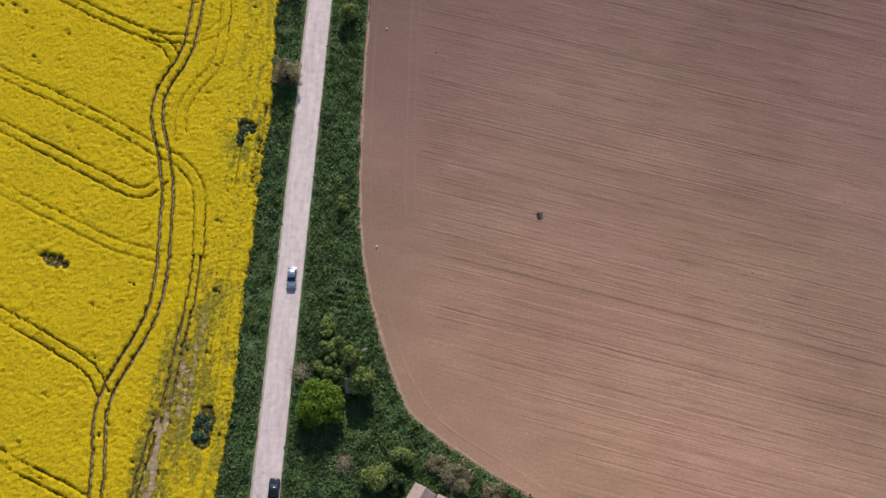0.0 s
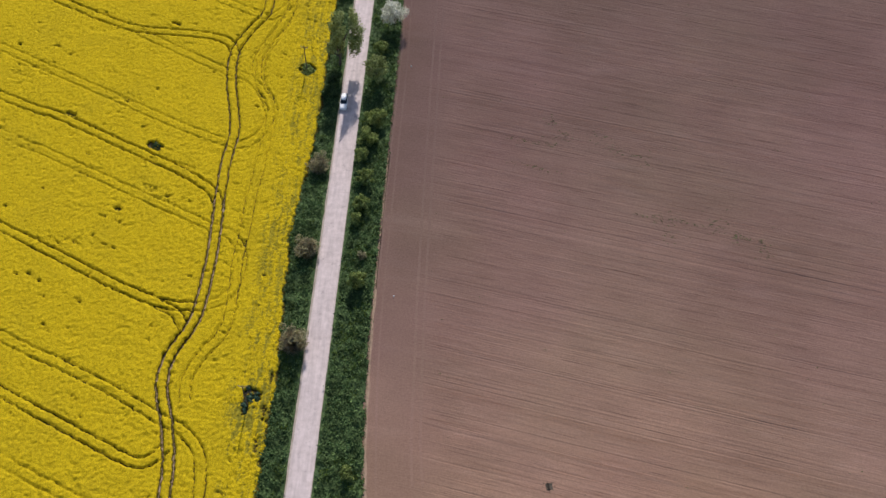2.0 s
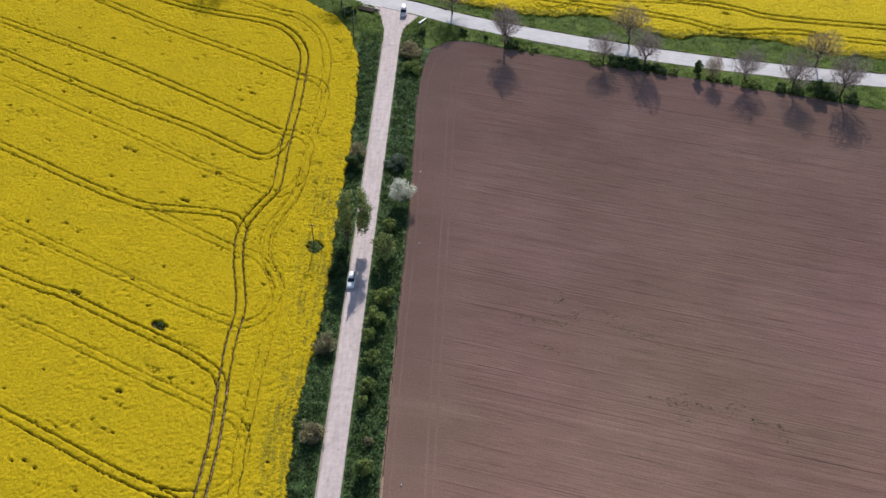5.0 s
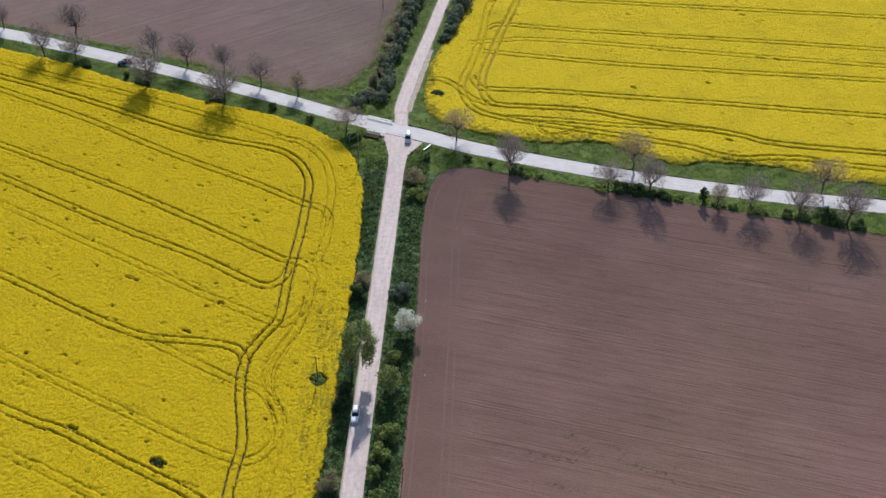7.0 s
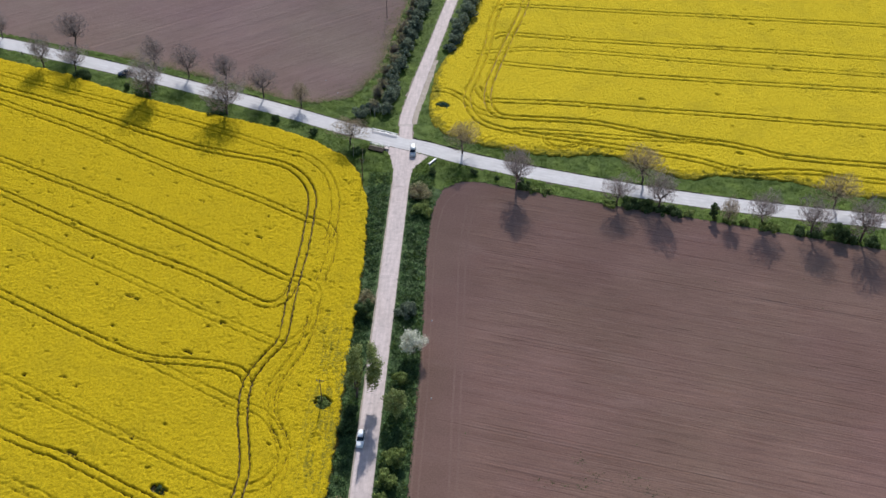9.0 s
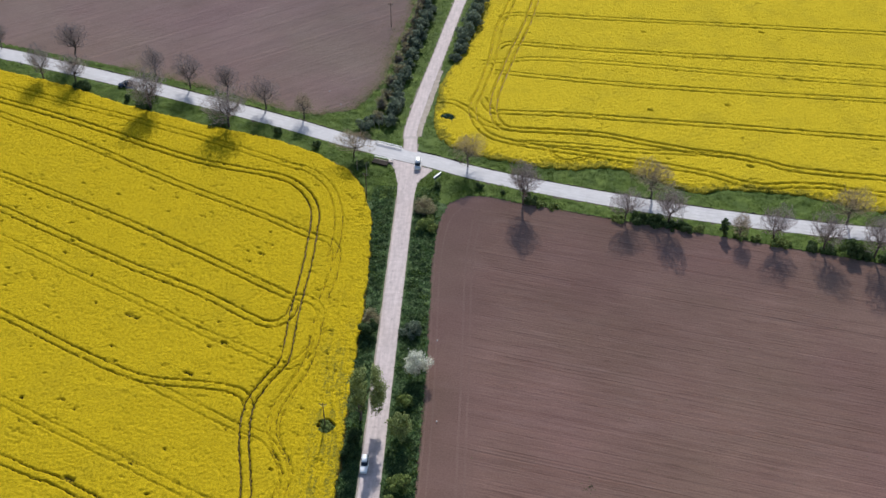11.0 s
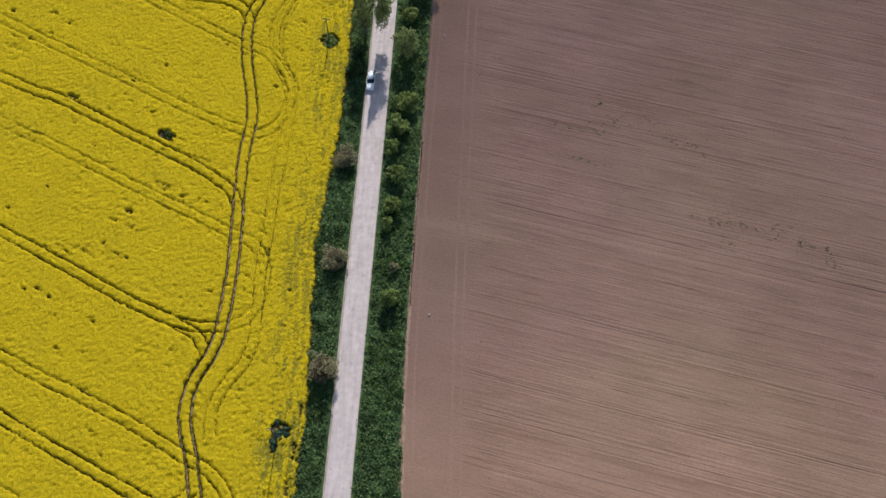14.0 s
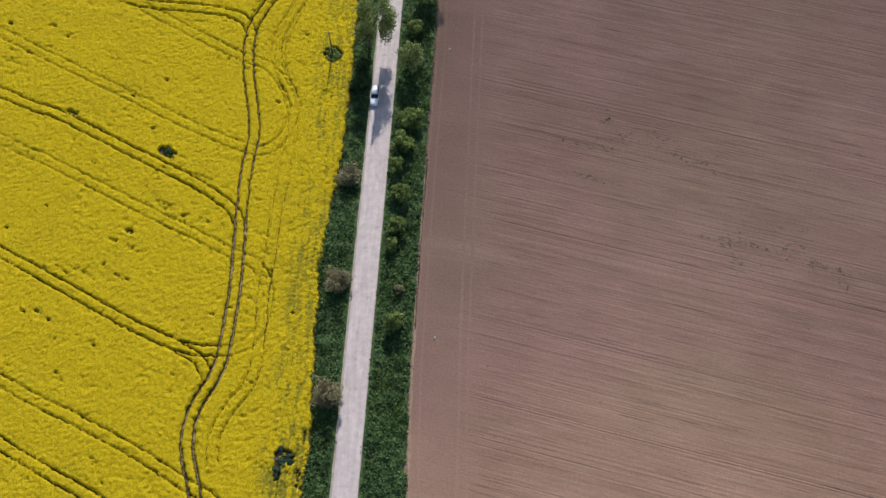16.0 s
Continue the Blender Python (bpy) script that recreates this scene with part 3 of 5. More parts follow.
# ---- roads ----
me = ribbon("road_shoulder", MAIN_ROAD, 3.6, 0.02, 0.08, 3)
solid("road_shoulder", me, DARK_EDGE, "narrow dark brown shoulder under the asphalt road", "shoulder", "structure")
me = ribbon("main_road", MAIN_ROAD, 2.85, [0.05, 0.08, 0.10, 0.08, 0.05], 0.012, 4, 5)
solid("main_road", me, ASPHALT, "bleached pale grey asphalt country road", "road", "structure")
for off in (-2.0, -0.75, 0.75, 2.0):
    me = ribbon("wheel_path", MAIN_ROAD + normals(MAIN_ROAD) * off, 0.24, 0.113 - 0.0158 * abs(off), 0.35, 14 + int(off))
    solid("wheel_path", me, WHEEL_PATH, "slightly darker worn wheel path on the asphalt", "wheel path", "structure")
me = ribbon("north_road_shoulder", NORTH_ROAD, 2.5, 0.03, 0.15, 13)
solid("road_shoulder", me, GRAVEL, "sandy shoulder of the pale lane", "shoulder", "structure")
me = ribbon("north_road", NORTH_ROAD, 1.85, 0.07, 0.03, 6)
solid("north_road", me, CONCRETE, "pale concrete farm lane beyond the crossing", "road", "structure")
apron = [(-2.2, 264.05), (2.2, 264.05), (2.6, 270.5), (3.5, 273.6), (7.0, 278.4), (5.4, 279.1), (0.1, 280.9), (-3, 281.9), (-6.6, 283.0), (-4.2, 278.1), (-2.8, 272)]
me = bpy.data.meshes.new("junction_apron")
me.from_pydata([(x, y, 0.115) for x, y in apron], [], [tuple(range(len(apron)))])
solid("junction_apron", me, CONCRETE, "pale concrete flare where the lane meets the asphalt road", "road", "structure")
me = bpy.data.meshes.new("lane_joint")
me.from_pydata([(x, y, 0.085) for x, y in ((-2.7, 292.8), (1.3, 292.9), (1.25, 294.0), (-0.4, 294.2), (-2.7, 293.9))], [], [(0, 1, 2, 3, 4)])
solid("lane_joint", me, JOINT, "darker patched joint across the pale lane", "road", "structure")
lane = spline([(0, -300), (0, -100), (0, 266.5)], 2.0)
me = ribbon("road_shoulder", lane, 2.62, 0.05, 0.06, 19)
solid("road_shoulder", me, SAND, "thin sandy shoulder along the concrete lane", "shoulder", "structure")
strip = spline([(1.7, 294), (2.0, 300), (3.4, 310), (5.0, 321), (6.0, 330)], 1.0)
me = ribbon("sand_strip", strip, 0.85, [0.02, 0.08, 0.05], 0.3, 23)
solid("sand_strip", me, SAND, "pale sandy strip beside the lane beyond the crossing", "roadside", "structure")
me = ribbon("lane_bed", lane, 2.25, 0.072, 0.03, 9)
lane_bed = solid("lane_road", me, JOINT, "straight farm lane of pale concrete slabs with narrow joints", "road", "structure")

# ---- flowering rape ----
def stamp(depth, x0, y0, step, pts, radius, strength):
    """Press a line or spot into the crop: depth 1 is down to the soil."""
    reach = int(radius * 1.3 / step) + 1
    i, j = np.round((pts[:, 0] - x0) / step).astype(int), np.round((pts[:, 1] - y0) / step).astype(int)
    for di in range(-reach, reach + 1):
        for dj in range(-reach, reach + 1):
            a, b = i + di, j + dj
            ok = (a >= 0) & (a < depth.shape[0]) & (b >= 0) & (b < depth.shape[1])
            a, b = a[ok], b[ok]
            d = np.hypot(x0 + a * step - pts[ok, 0], y0 + b * step - pts[ok, 1])
            np.maximum.at(depth, (a, b), (strength[ok] if np.ndim(strength) else strength) * np.clip(1.35 - d / radius, 0, 1))


TRAMS_WEST, TRAMS_EAST = [], []


def tram(points, strength=0.88, radius=0.165, gauge=1.03, where=TRAMS_WEST):
    """Two wheel tracks of a sprayer along a centre line."""
    line = spline(points, 0.15)
    n = normals(line) * gauge
    pts_ = np.vstack([line + n, line - n])
    pts_ += 0.15 * np.c_[vnoise(pts_[:, 0], pts_[:, 1], 0.55, 3), vnoise(pts_[:, 0], pts_[:, 1], 0.55, 4)]
    where.append((pts_, radius, strength * np.clip(1.0 + 0.26 * vnoise(pts_[:, 0], pts_[:, 1], 1.4, 5) + 0.3 * vnoise(pts_[:, 0], pts_[:, 1], 0.45, 6), 0.5, 1.25)))


# headland track, south and north halves
tram([(-27.4, -10), (-27.7, 20), (-28.2, 34), (-29.3, 42.5), (-29, 47.5), (-27.3, 52.5), (-25, 57.8), (-23.4, 63.1), (-22.9, 70), (-23.3, 77),
      (-24.3, 87), (-26.1, 94.3), (-28, 99.7), (-28.6, 103.9), (-27.8, 109), (-25.2, 115), (-24.3, 121), (-24.2, 134), (-25, 146)], 1.15, 0.3)
tram([(-25, 146), (-25.3, 156.8), (-24.9, 165), (-26.2, 172.5), (-27.9, 179.5), (-28.8, 187.2), (-28.3, 192), (-26.1, 197.6), (-23.6, 202.3), (-23, 207),
      (-23.2, 221), (-22.7, 234), (-22.8, 246), (-23.4, 256.5), (-25.2, 262.2), (-28.4, 267), (-32.4, 270.5), (-37.5, 272.7), (-45, 274.5), (-59.7, 278.2),
      (-73.4, 283.6), (-87.7, 290), (-107.3, 298.2), (-127.4, 305.5), (-180, 325)], 1.08, 0.23)
# spray tracks across the field, from the far end to the near end
tram([(-190, 328), (-124.8, 298.2), (-93.4, 283.7), (-63.6, 267.8), (-39.1, 256.2), (-23.4, 247.7)])
tram([(-23.4, 247.7), (-18.6, 246.1), (-15.9, 242), (-15.6, 234), (-17, 224)], 0.6, 0.15)
tram([(-190, 304), (-114.5, 269.9), (-75.9, 252.1), (-52.3, 239.8), (-25.8, 225.1)], 0.95)
tram([(-25.8, 225.1), (-22, 224.4), (-18.3, 222.3), (-16.7, 217.9), (-16.7, 206.4), (-19.3, 197.2), (-21.8, 188.5), (-21.6, 181.9), (-18.3, 173.5)], 0.46, 0.16)
tram([(-190, 296), (-109.2, 255), (-72.2, 236.3), (-47.5, 225), (-33.5, 217.2), (-28.3, 215.1), (-24.8, 217.3), (-23.5, 222)], 0.95)
tram([(-180, 280), (-104.9, 243.2), (-79.6, 230.2), (-61.2, 221), (-45, 212.2), (-32.9, 206.5), (-23.4, 202.3), (-20.3, 203.2), (-17.6, 208), (-17, 218)], 0.46, 0.16)
tram([(-170, 252), (-95, 215.8), (-70, 203.2), (-57.5, 197.6), (-51, 196), (-42.6, 195.5), (-34.6, 194.6), (-30.5, 192.8), (-28.4, 189)])
tram([(-52.9, 195.4), (-44.1, 190.7), (-35.4, 186.3), (-29.2, 183.4), (-25.1, 182), (-21.4, 178.7), (-18.7, 173.4), (-17.3, 168.5), (-17.6, 161.5), (-18.2, 150)], 0.47, 0.16)
tram([(-160, 227), (-85.4, 189.2), (-67.6, 180.5), (-51.1, 172.8), (-37.2, 166.2), (-26, 161.9), (-21.8, 161.8), (-18.7, 165.3), (-17.6, 170)], 0.47, 0.16)
tram([(-150, 205), (-80.3, 173.5), (-64.6, 167.6), (-48.7, 160), (-36.4, 154.3), (-29.8, 150.4), (-26, 147), (-24.6, 141)])
tram([(-150, 197), (-77, 162.2), (-67.1, 158), (-55.7, 152.7), (-44.8, 147.6), (-34.1, 142.7), (-25, 138.6), (-21.3, 137), (-18.7, 134), (-17.8, 129.9),
      (-18.3, 124.4), (-20.6, 120.7), (-25, 119)], 0.46, 0.16)
tram([(-140, 171), (-69.6, 136.8), (-56.1, 130.3), (-43, 123.9), (-35, 120.6), (-29.5, 119.2), (-25, 119.4)])
tram([(-33, 119.6), (-29, 117.6), (-26.8, 114.5)], 0.9)
tram([(-130, 143), (-62, 110.7), (-49.7, 105.5), (-37.5, 100), (-28, 95), (-24.5, 93.3), (-21.8, 91.6), (-18.8, 87.8), (-17.4, 80), (-16.9, 74)], 0.68, 0.16)
tram([(-120, 129), (-58.5, 98.7), (-46.3, 93), (-40.4, 90.2), (-31.5, 86.2), (-28, 85.9), (-25, 89)])
tram([(-110, 112), (-54.8, 85.2), (-43.3, 80), (-32.2, 75.2), (-23.2, 73.1)], 0.46, 0.16)
tram([(-105, 88), (-49.7, 61), (-38.7, 55.5), (-32.3, 51.7), (-29.4, 47.5)])
tram([(-100, 62), (-44.4, 36), (-38.2, 33.3), (-30.2, 29.7), (-27.8, 26)])
tram([(-16.9, 74), (-17.0, 66), (-17.6, 59), (-18.0, 53), (-18.6, 46)], 1.1, 0.17, 0.68)
tram([(-19.6, 44), (-20.6, 38), (-21.6, 31), (-22.4, 20)], 0.95, 0.17, 0.5)
# thin outer headland lines
tram([(-17, 217), (-17.1, 208.9), (-18.4, 200.9), (-20.7, 195.1), (-22.4, 190.3), (-23, 185.7), (-21.6, 180.4), (-18.9, 176.1), (-17.2, 171.9)], 0.6, 0.15)
tram([(-17.8, 154.8), (-18.4, 146.3), (-18.3, 139), (-18.7, 131.9), (-18.2, 119.8), (-19, 113.4), (-22, 108.2), (-23.8, 103.3), (-23.4, 98)], 0.6, 0.15)
tram([(-36.8, 278), (-28, 275.5), (-21, 268), (-17.5, 258), (-16.5, 248), (-17, 238)], 0.6, 0.15)
tram([(-165, 326), (-109, 306), (-80, 296), (-52, 285.5), (-38, 279.5), (-30, 276)], 0.6, 0.15)

tram([(44, 420), (35.7, 372.3), (32.7, 356.8), (29, 342.1), (25.6, 326.6), (23.2, 313.7), (23.5, 304.6), (25.8, 299.8), (29.3, 298.1), (43.7, 297.5), (55.3, 296.6), (65.3, 293.9),
      (79.3, 290.3), (89.8, 288.6), (99.9, 285.8), (106.4, 283.1), (119.9, 281.1), (133.5, 280), (220, 272)], 1.15, 0.29, 1.03, TRAMS_EAST)
tram([(36, 410), (26.9, 368), (24.2, 356.4), (22.3, 338.3), (19.5, 321.4), (16.9, 309.5), (18, 301.3), (21.9, 294.9), (29, 291.5), (43.4, 288.2), (57.5, 285.5),
      (68.7, 283.2), (82.3, 279.9), (91.5, 276.2), (98.1, 274.9), (108.6, 275.8), (118.7, 275.2), (128.4, 273), (220, 262)], 0.95, 0.25, 1.03, TRAMS_EAST)
tram([(5.9, 312.2), (11.2, 310.9), (15.6, 307.2), (20, 301.4), (25.1, 298.8)], 0.95, 0.2, 1.03, TRAMS_EAST)
tram([(19.7, 313.5), (22.5, 307.5), (28.4, 306.7), (45.4, 306.3), (62.2, 305.1), (95.3, 302.5), (119.6, 300.3), (138.5, 298.7), (220, 292)], 1.1, 0.21, 1.03, TRAMS_EAST)
tram([(22.9, 328.8), (38.9, 326.7), (63.4, 323.7), (98, 321.1), (143.4, 318.5), (220, 314)], 0.8, 0.2, 1.03, TRAMS_EAST)
tram([(19.2, 334), (28.2, 335.8), (39.1, 337.2), (64.2, 335.4), (99.5, 331.5), (145.5, 327.4), (220, 321)], 0.6, 0.2, 1.03, TRAMS_EAST)
tram([(24.1, 343.6), (29.9, 346.2), (55.7, 343.7), (91.8, 341.2), (118.6, 339.9), (148, 337.4), (220, 332)], 0.78, 0.2, 1.03, TRAMS_EAST)
tram([(24.1, 362), (29.9, 365.2), (54.8, 364), (94.4, 361.9), (153.2, 358.7), (220, 355)], 0.7, 0.2, 1.03, TRAMS_EAST)
tram([(31, 291.6), (42, 291.2), (52.8, 290.4), (64.9, 289.2), (79.1, 288.9), (89.7, 288.2)], 0.8, 0.2, 0.9, TRAMS_EAST)
tram([(39.6, 289.6), (40.4, 286.0), (43.3, 283.8), (47.6, 284.3), (52.5, 286.8)], 0.75, 0.2, 0.5, TRAMS_EAST)

# gaps in the crop: x, y, half length, half width, strength
GAPS = [(-42.3, 71.6, 2.8, 1.1, 1.1), (-41.5, 160.2, 2.0, 0.9, 1.1), (-49.6, 135.4, 0.3, 0.25, 0.85), (-62.7, 147.1, 0.5, 0.2, 0.85), (-46.6, 133.2, 0.6, 0.15, 0.75), (-8.4, 97, 0.3, 1.6, 0.75), (-8.9, 91, 0.25, 2.2, 0.7), (-8.0, 104, 0.25, 1.2, 0.7),
        (-11.0, 100.4, 1.7, 1.3, 1.0), (-12.1, 98.6, 0.6, 2.2, 0.95), (-11.0, 185.2, 1.9, 1.7, 0.9), (-11.5, 42.8, 1.6, 3.9, 0.7), (-35, 240, 0.9, 0.3, 0.8),
        (-38.2, 208.6, 1.1, 0.3, 0.8), (-41.5, 207.4, 0.9, 0.25, 0.75), (-62, 216, 1.8, 0.3, 0.8), (-44, 198.6, 1.3, 0.3, 0.85), (-33.5, 154.8, 1.8, 0.5, 0.42),
        (-40.5, 148.3, 2.2, 0.7, 0.42), (-62.3, 168.4, 1.2, 0.35, 0.7), (-53, 254, 1.0, 0.25, 0.75), (-78, 262, 0.9, 0.25, 0.75), (-46, 142.5, 0.8, 0.35, 0.75)]
# small trampled hollows: x, y
HOLLOWS = [(-101.7, 268.7), (-86.9, 249.5), (-61.7, 261.3), (-38.6, 240.9), (-85.1, 237.8), (-96.1, 225.1), (-89.6, 227.8), (-71.9, 220.2), (-97.5, 231.3), (-39.5, 198.7), (-50.4, 200.7), (-64.0, 206.1), (-82.8, 205.1), (-79.7, 189.8), (-70.4, 189.5), (-69.2, 264.8), (-69.5, 142.1), (-67.1, 186.9), (-50.8, 173.1), (-36.5, 146.3), (-48.2, 140.4), (-44.5, 132.5), (-48.4, 119.2), (-60.3, 125.3), (-47.8, 105.6), (-57.8, 123.6)]
for k, (x, y) in enumerate(HOLLOWS):
    GAPS.append((x, y, 0.45 + 0.2 * math.sin(3.1 * x), 0.14, 0.95))
    GAPS.append((x + 0.9 * math.sin(5.3 * k), y + 0.5 * math.cos(3.7 * k), 0.7, 0.08, 0.55 + 0.2 * math.sin(y)))


def crop_field(name, poly, trams, gaps, x_range, y_range, step, keep_zone, mat_, label, pits, seed, margin=0.6):
    xs, ys = np.arange(*x_range, step), np.arange(*y_range, step)
    X, Y = np.meshgrid(xs, ys, indexing="ij")
    depth = np.zeros(X.shape)
    for pts, radius, strength in trams:
        ok = (pts[:, 0] > xs[0]) & (pts[:, 0] < xs[-1]) & (pts[:, 1] > ys[0]) & (pts[:, 1] < ys[-1])
        if ok.any():
            stamp(depth, xs[0], ys[0], step, pts[ok], max(radius, step * 0.62), strength[ok])
    r = np.random.default_rng(seed)
    for gx, gy, la, lb, st in gaps:
        n = int(34 * la * lb) + 5
        q = r.uniform(-1, 1, (n, 2))
        q = q[np.hypot(q[:, 0], q[:, 1]) < 1] * (la, lb)
        t = radians(-22) if la > lb else 0
        q = np.c_[q[:, 0] * math.cos(t) - q[:, 1] * math.sin(t), q[:, 0] * math.sin(t) + q[:, 1] * math.cos(t)] + (gx, gy)
        stamp(depth, xs[0], ys[0], step, q, 0.33 if lb > 0.25 else 0.22, st * r.uniform(0.55, 1.1, len(q)))
    # small lodged places and holes scattered over the crop
    q = np.c_[r.uniform(*x_range, pits), r.uniform(*y_range, pits)]
    run = np.repeat(q, 5, 0) + (r.normal(size=(pits * 5, 1)) * (0.6, -0.26)) * np.repeat(r.random((pits, 1)) * 1.5, 5, 0) + r.normal(size=(pits * 5, 2)) * 0.1
    stamp(depth, xs[0], ys[0], step, run, 0.22, np.repeat(r.choice((0.25, 0.35, 0.5, 0.65, 0.85), pits), 5) * r.uniform(0.6, 1.05, pits * 5))
    lumps = 0.025 * vnoise(X, Y, 0.7, seed + 1) + 0.035 * vnoise(X, Y, 3.5, seed + 2) + 0.06 * vnoise(X, Y, 16, seed + 3) + r.normal(size=X.shape) * 0.09
    # ragged outer headland with thin plants
    thin = np.clip((X + 19) / 6, 0, 1) * np.clip(0.6 + (118 - Y) / 90, 0.6, 1) * np.clip((262 - Y) / 60, 0, 1) * np.clip((Y - 60) / 40, 0.6, 1) * (poly is RAPE_WEST)
    thin = thin * np.clip(0.68 + 0.8 * vnoise(X, Y * 0.16, 0.42, seed + 4) + r.normal(size=X.shape) * 0.35 + 0.5 * vnoise(X, Y, 6, seed + 5), 0, 1)
    Z = (0.92 + lumps) * (1 - np.clip(depth, 0, 0.96)) - 0.2 * thin
    bloom = 1 - 0.92 * thin
    if poly is RAPE_WEST:
        # stunted, half-flowering strip along the worn headland
        poor = np.exp(-((X + 18.0 + (48 - Y) * 0.12) / 4.4) ** 4 - ((Y - 44) / 24) ** 4)
        ragged = 0.5 + 0.55 * vnoise(X, Y * 0.4, 0.5, seed + 11) + 0.35 * vnoise(X, Y * 0.3, 2.2, seed + 12)
        Z = Z - poor * np.clip(0.16 + 0.12 * ragged + r.normal(size=X.shape) * 0.06, 0.0, 0.4)
        bloom = bloom - poor * np.clip(0.3 + 0.56 * ragged, 0.05, 0.85)
        # worn strip where the headland was driven most
        off = X - np.interp(Y, (12, 24, 33.5, 39.5, 45, 48.5), (-21, -20.2, -19.4, -18.9, -18.4, -18.0)) + 0.25 * vnoise(X, Y, 4, seed + 13)
        worn = np.exp(-(off / 1.0) ** 2) * np.clip((50 - Y) / 6, 0, 1) * np.clip(0.62 + 0.75 * vnoise(X, Y * 0.12, 0.4, seed + 14), 0, 1)
        bloom = bloom - 1.6 * worn
        Z = Z * (1 - 0.72 * worn)
    xw, yw = X + 0.35 * vnoise(X, Y, 1.6, seed + 6), Y + 0.35 * vnoise(X, Y, 1.6, seed + 7)
    node_in = inside(xw, yw, poly)
    keep = (node_in[:-1, :-1] | node_in[1:, 1:]) & keep_zone(X[:-1, :-1], Y[:-1, :-1])
    # plants grow thinner and lower towards the margin
    k = max(1, int(margin / step))
    soft = node_in.astype(float)
    for axis in (0, 1):
        c = np.cumsum(np.pad(soft, [(k + 1, k) if a == axis else (0, 0) for a in (0, 1)], mode="edge"), axis)
        soft = (c[2 * k + 1:] - c[:-2 * k - 1] if axis == 0 else c[:, 2 * k + 1:] - c[:, :-2 * k - 1]) / (2 * k + 1)
    edge = (soft - 0.42) / 0.5 + 0.3 * vnoise(X, Y, 0.8, seed + 8) + 0.2 * vnoise(X, Y, 3.0, seed + 9)
    if margin > 2:
        # sown thinly: low plants with ever fewer flowers
        bloom = bloom * np.clip(1.1 * (soft - 0.5) / 0.5 + 0.25 * vnoise(X, Y, 1.2, seed + 8) + 0.35 * vnoise(X, Y, 5.0, seed + 9) + 0.1, 0.42, 1)
        edge = 0.4 + 0.6 * edge
    Z = Z * np.clip(edge + r.normal(size=X.shape) * 0.1 * (soft < 0.97), 0.26 if margin > 2 else 0.34, 1)
    Z = np.where(node_in, np.maximum(Z, 0.03 + 0.04 * r.random(X.shape)), 0.16 if margin > 2 else 0.1)
    me_ = grid_mesh(name, xs, ys, Z, keep, False, values={"bloom": bloom})
    return solid(name, me_, mat_, label, "crop", "stuff")


def near_west(x, y):
    return x > -62 - (y - 20) * 0.296


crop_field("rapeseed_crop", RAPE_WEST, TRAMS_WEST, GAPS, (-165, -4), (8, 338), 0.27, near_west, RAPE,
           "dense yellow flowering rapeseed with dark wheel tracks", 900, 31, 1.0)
crop_field("rapeseed_crop", RAPE_WEST, [], [], (-212, -4), (-20, 348), 2.0, lambda x, y: ~near_west(x - 3.0, y) | (y < 8), RAPE,
           "yellow flowering rapeseed stretching away", 10, 32)
crop_field("rapeseed_crop", RAPE_EAST, TRAMS_EAST, [(9.8, 303.6, 1.7, 1.2, 1.1), (95.6, 283.6, 1.0, 0.4, 1.0), (95.2, 297.0, 0.6, 0.2, 0.9), (52.8, 305.9, 1.8, 0.25, 0.95), (132.6, 293.7, 0.7, 0.2, 0.9), (70, 310, 0.9, 0.3, 0.8), (112, 330, 1.2, 0.3, 0.8), (98, 341, 1.0, 0.3, 0.8), (76.1, 343.1, 0.9, 0.3, 0.8), (93.3, 313.9, 1.2, 0.3, 0.85), (117.3, 329.2, 1.2, 0.35, 0.85), (83.1, 339.9, 0.8, 0.3, 0.8), (71.5, 355.7, 0.9, 0.3, 0.8), (110.5, 357.2, 1.0, 0.3, 0.8)],
           (3, 182), (262, 392), 0.34, lambda x, y: x > -99, RAPE_NE, "yellow rapeseed with greener patches beyond the asphalt road", 120, 41, 4.2)
crop_field("rapeseed_crop", RAPE_EAST, [], [], (3, 232), (255, 442), 2.0, lambda x, y: (x > 178) | (y > 388), RAPE_NE,
           "yellow flowering rapeseed far behind the crossing", 10, 42)

# ---- grass verges ----
step = 0.45
xs, ys = np.arange(-170, 175, step), np.arange(-20, 400, step)
X, Y = np.meshgrid(xs, ys, indexing="ij")
xc, yc = X[:-1, :-1] + step / 2, Y[:-1, :-1] + step / 2


def deep_in(poly, d):
    """Cells that lie inside an outline by about d metres."""
    return inside(xc + d, yc, poly) & inside(xc - d, yc, poly) & inside(xc, yc + d, poly) & inside(xc, yc - d, poly)


verge = ~(inside(xc, yc, SOIL_EAST) | inside(xc, yc, SOIL_EAST_FAR) | inside(xc, yc, SOIL_WEST) | deep_in(RAPE_WEST, 0.8) | deep_in(RAPE_EAST, 1.6))
paved = inside(xc, yc, band(strip, 0.9)) | inside(xc, yc, band(MAIN_ROAD, 3.2)) | inside(xc, yc, band(NORTH_ROAD, 2.15)) | inside(xc, yc, np.array(apron)) | ((np.abs(xc) < 2.55) & (yc < 270))
verge &= ~paved
clear = ~(inside(xc, yc, band(MAIN_ROAD, 3.6)) | inside(xc, yc, band(NORTH_ROAD, 2.6)) | ((np.abs(xc) < 2.85) & (yc < 270)))


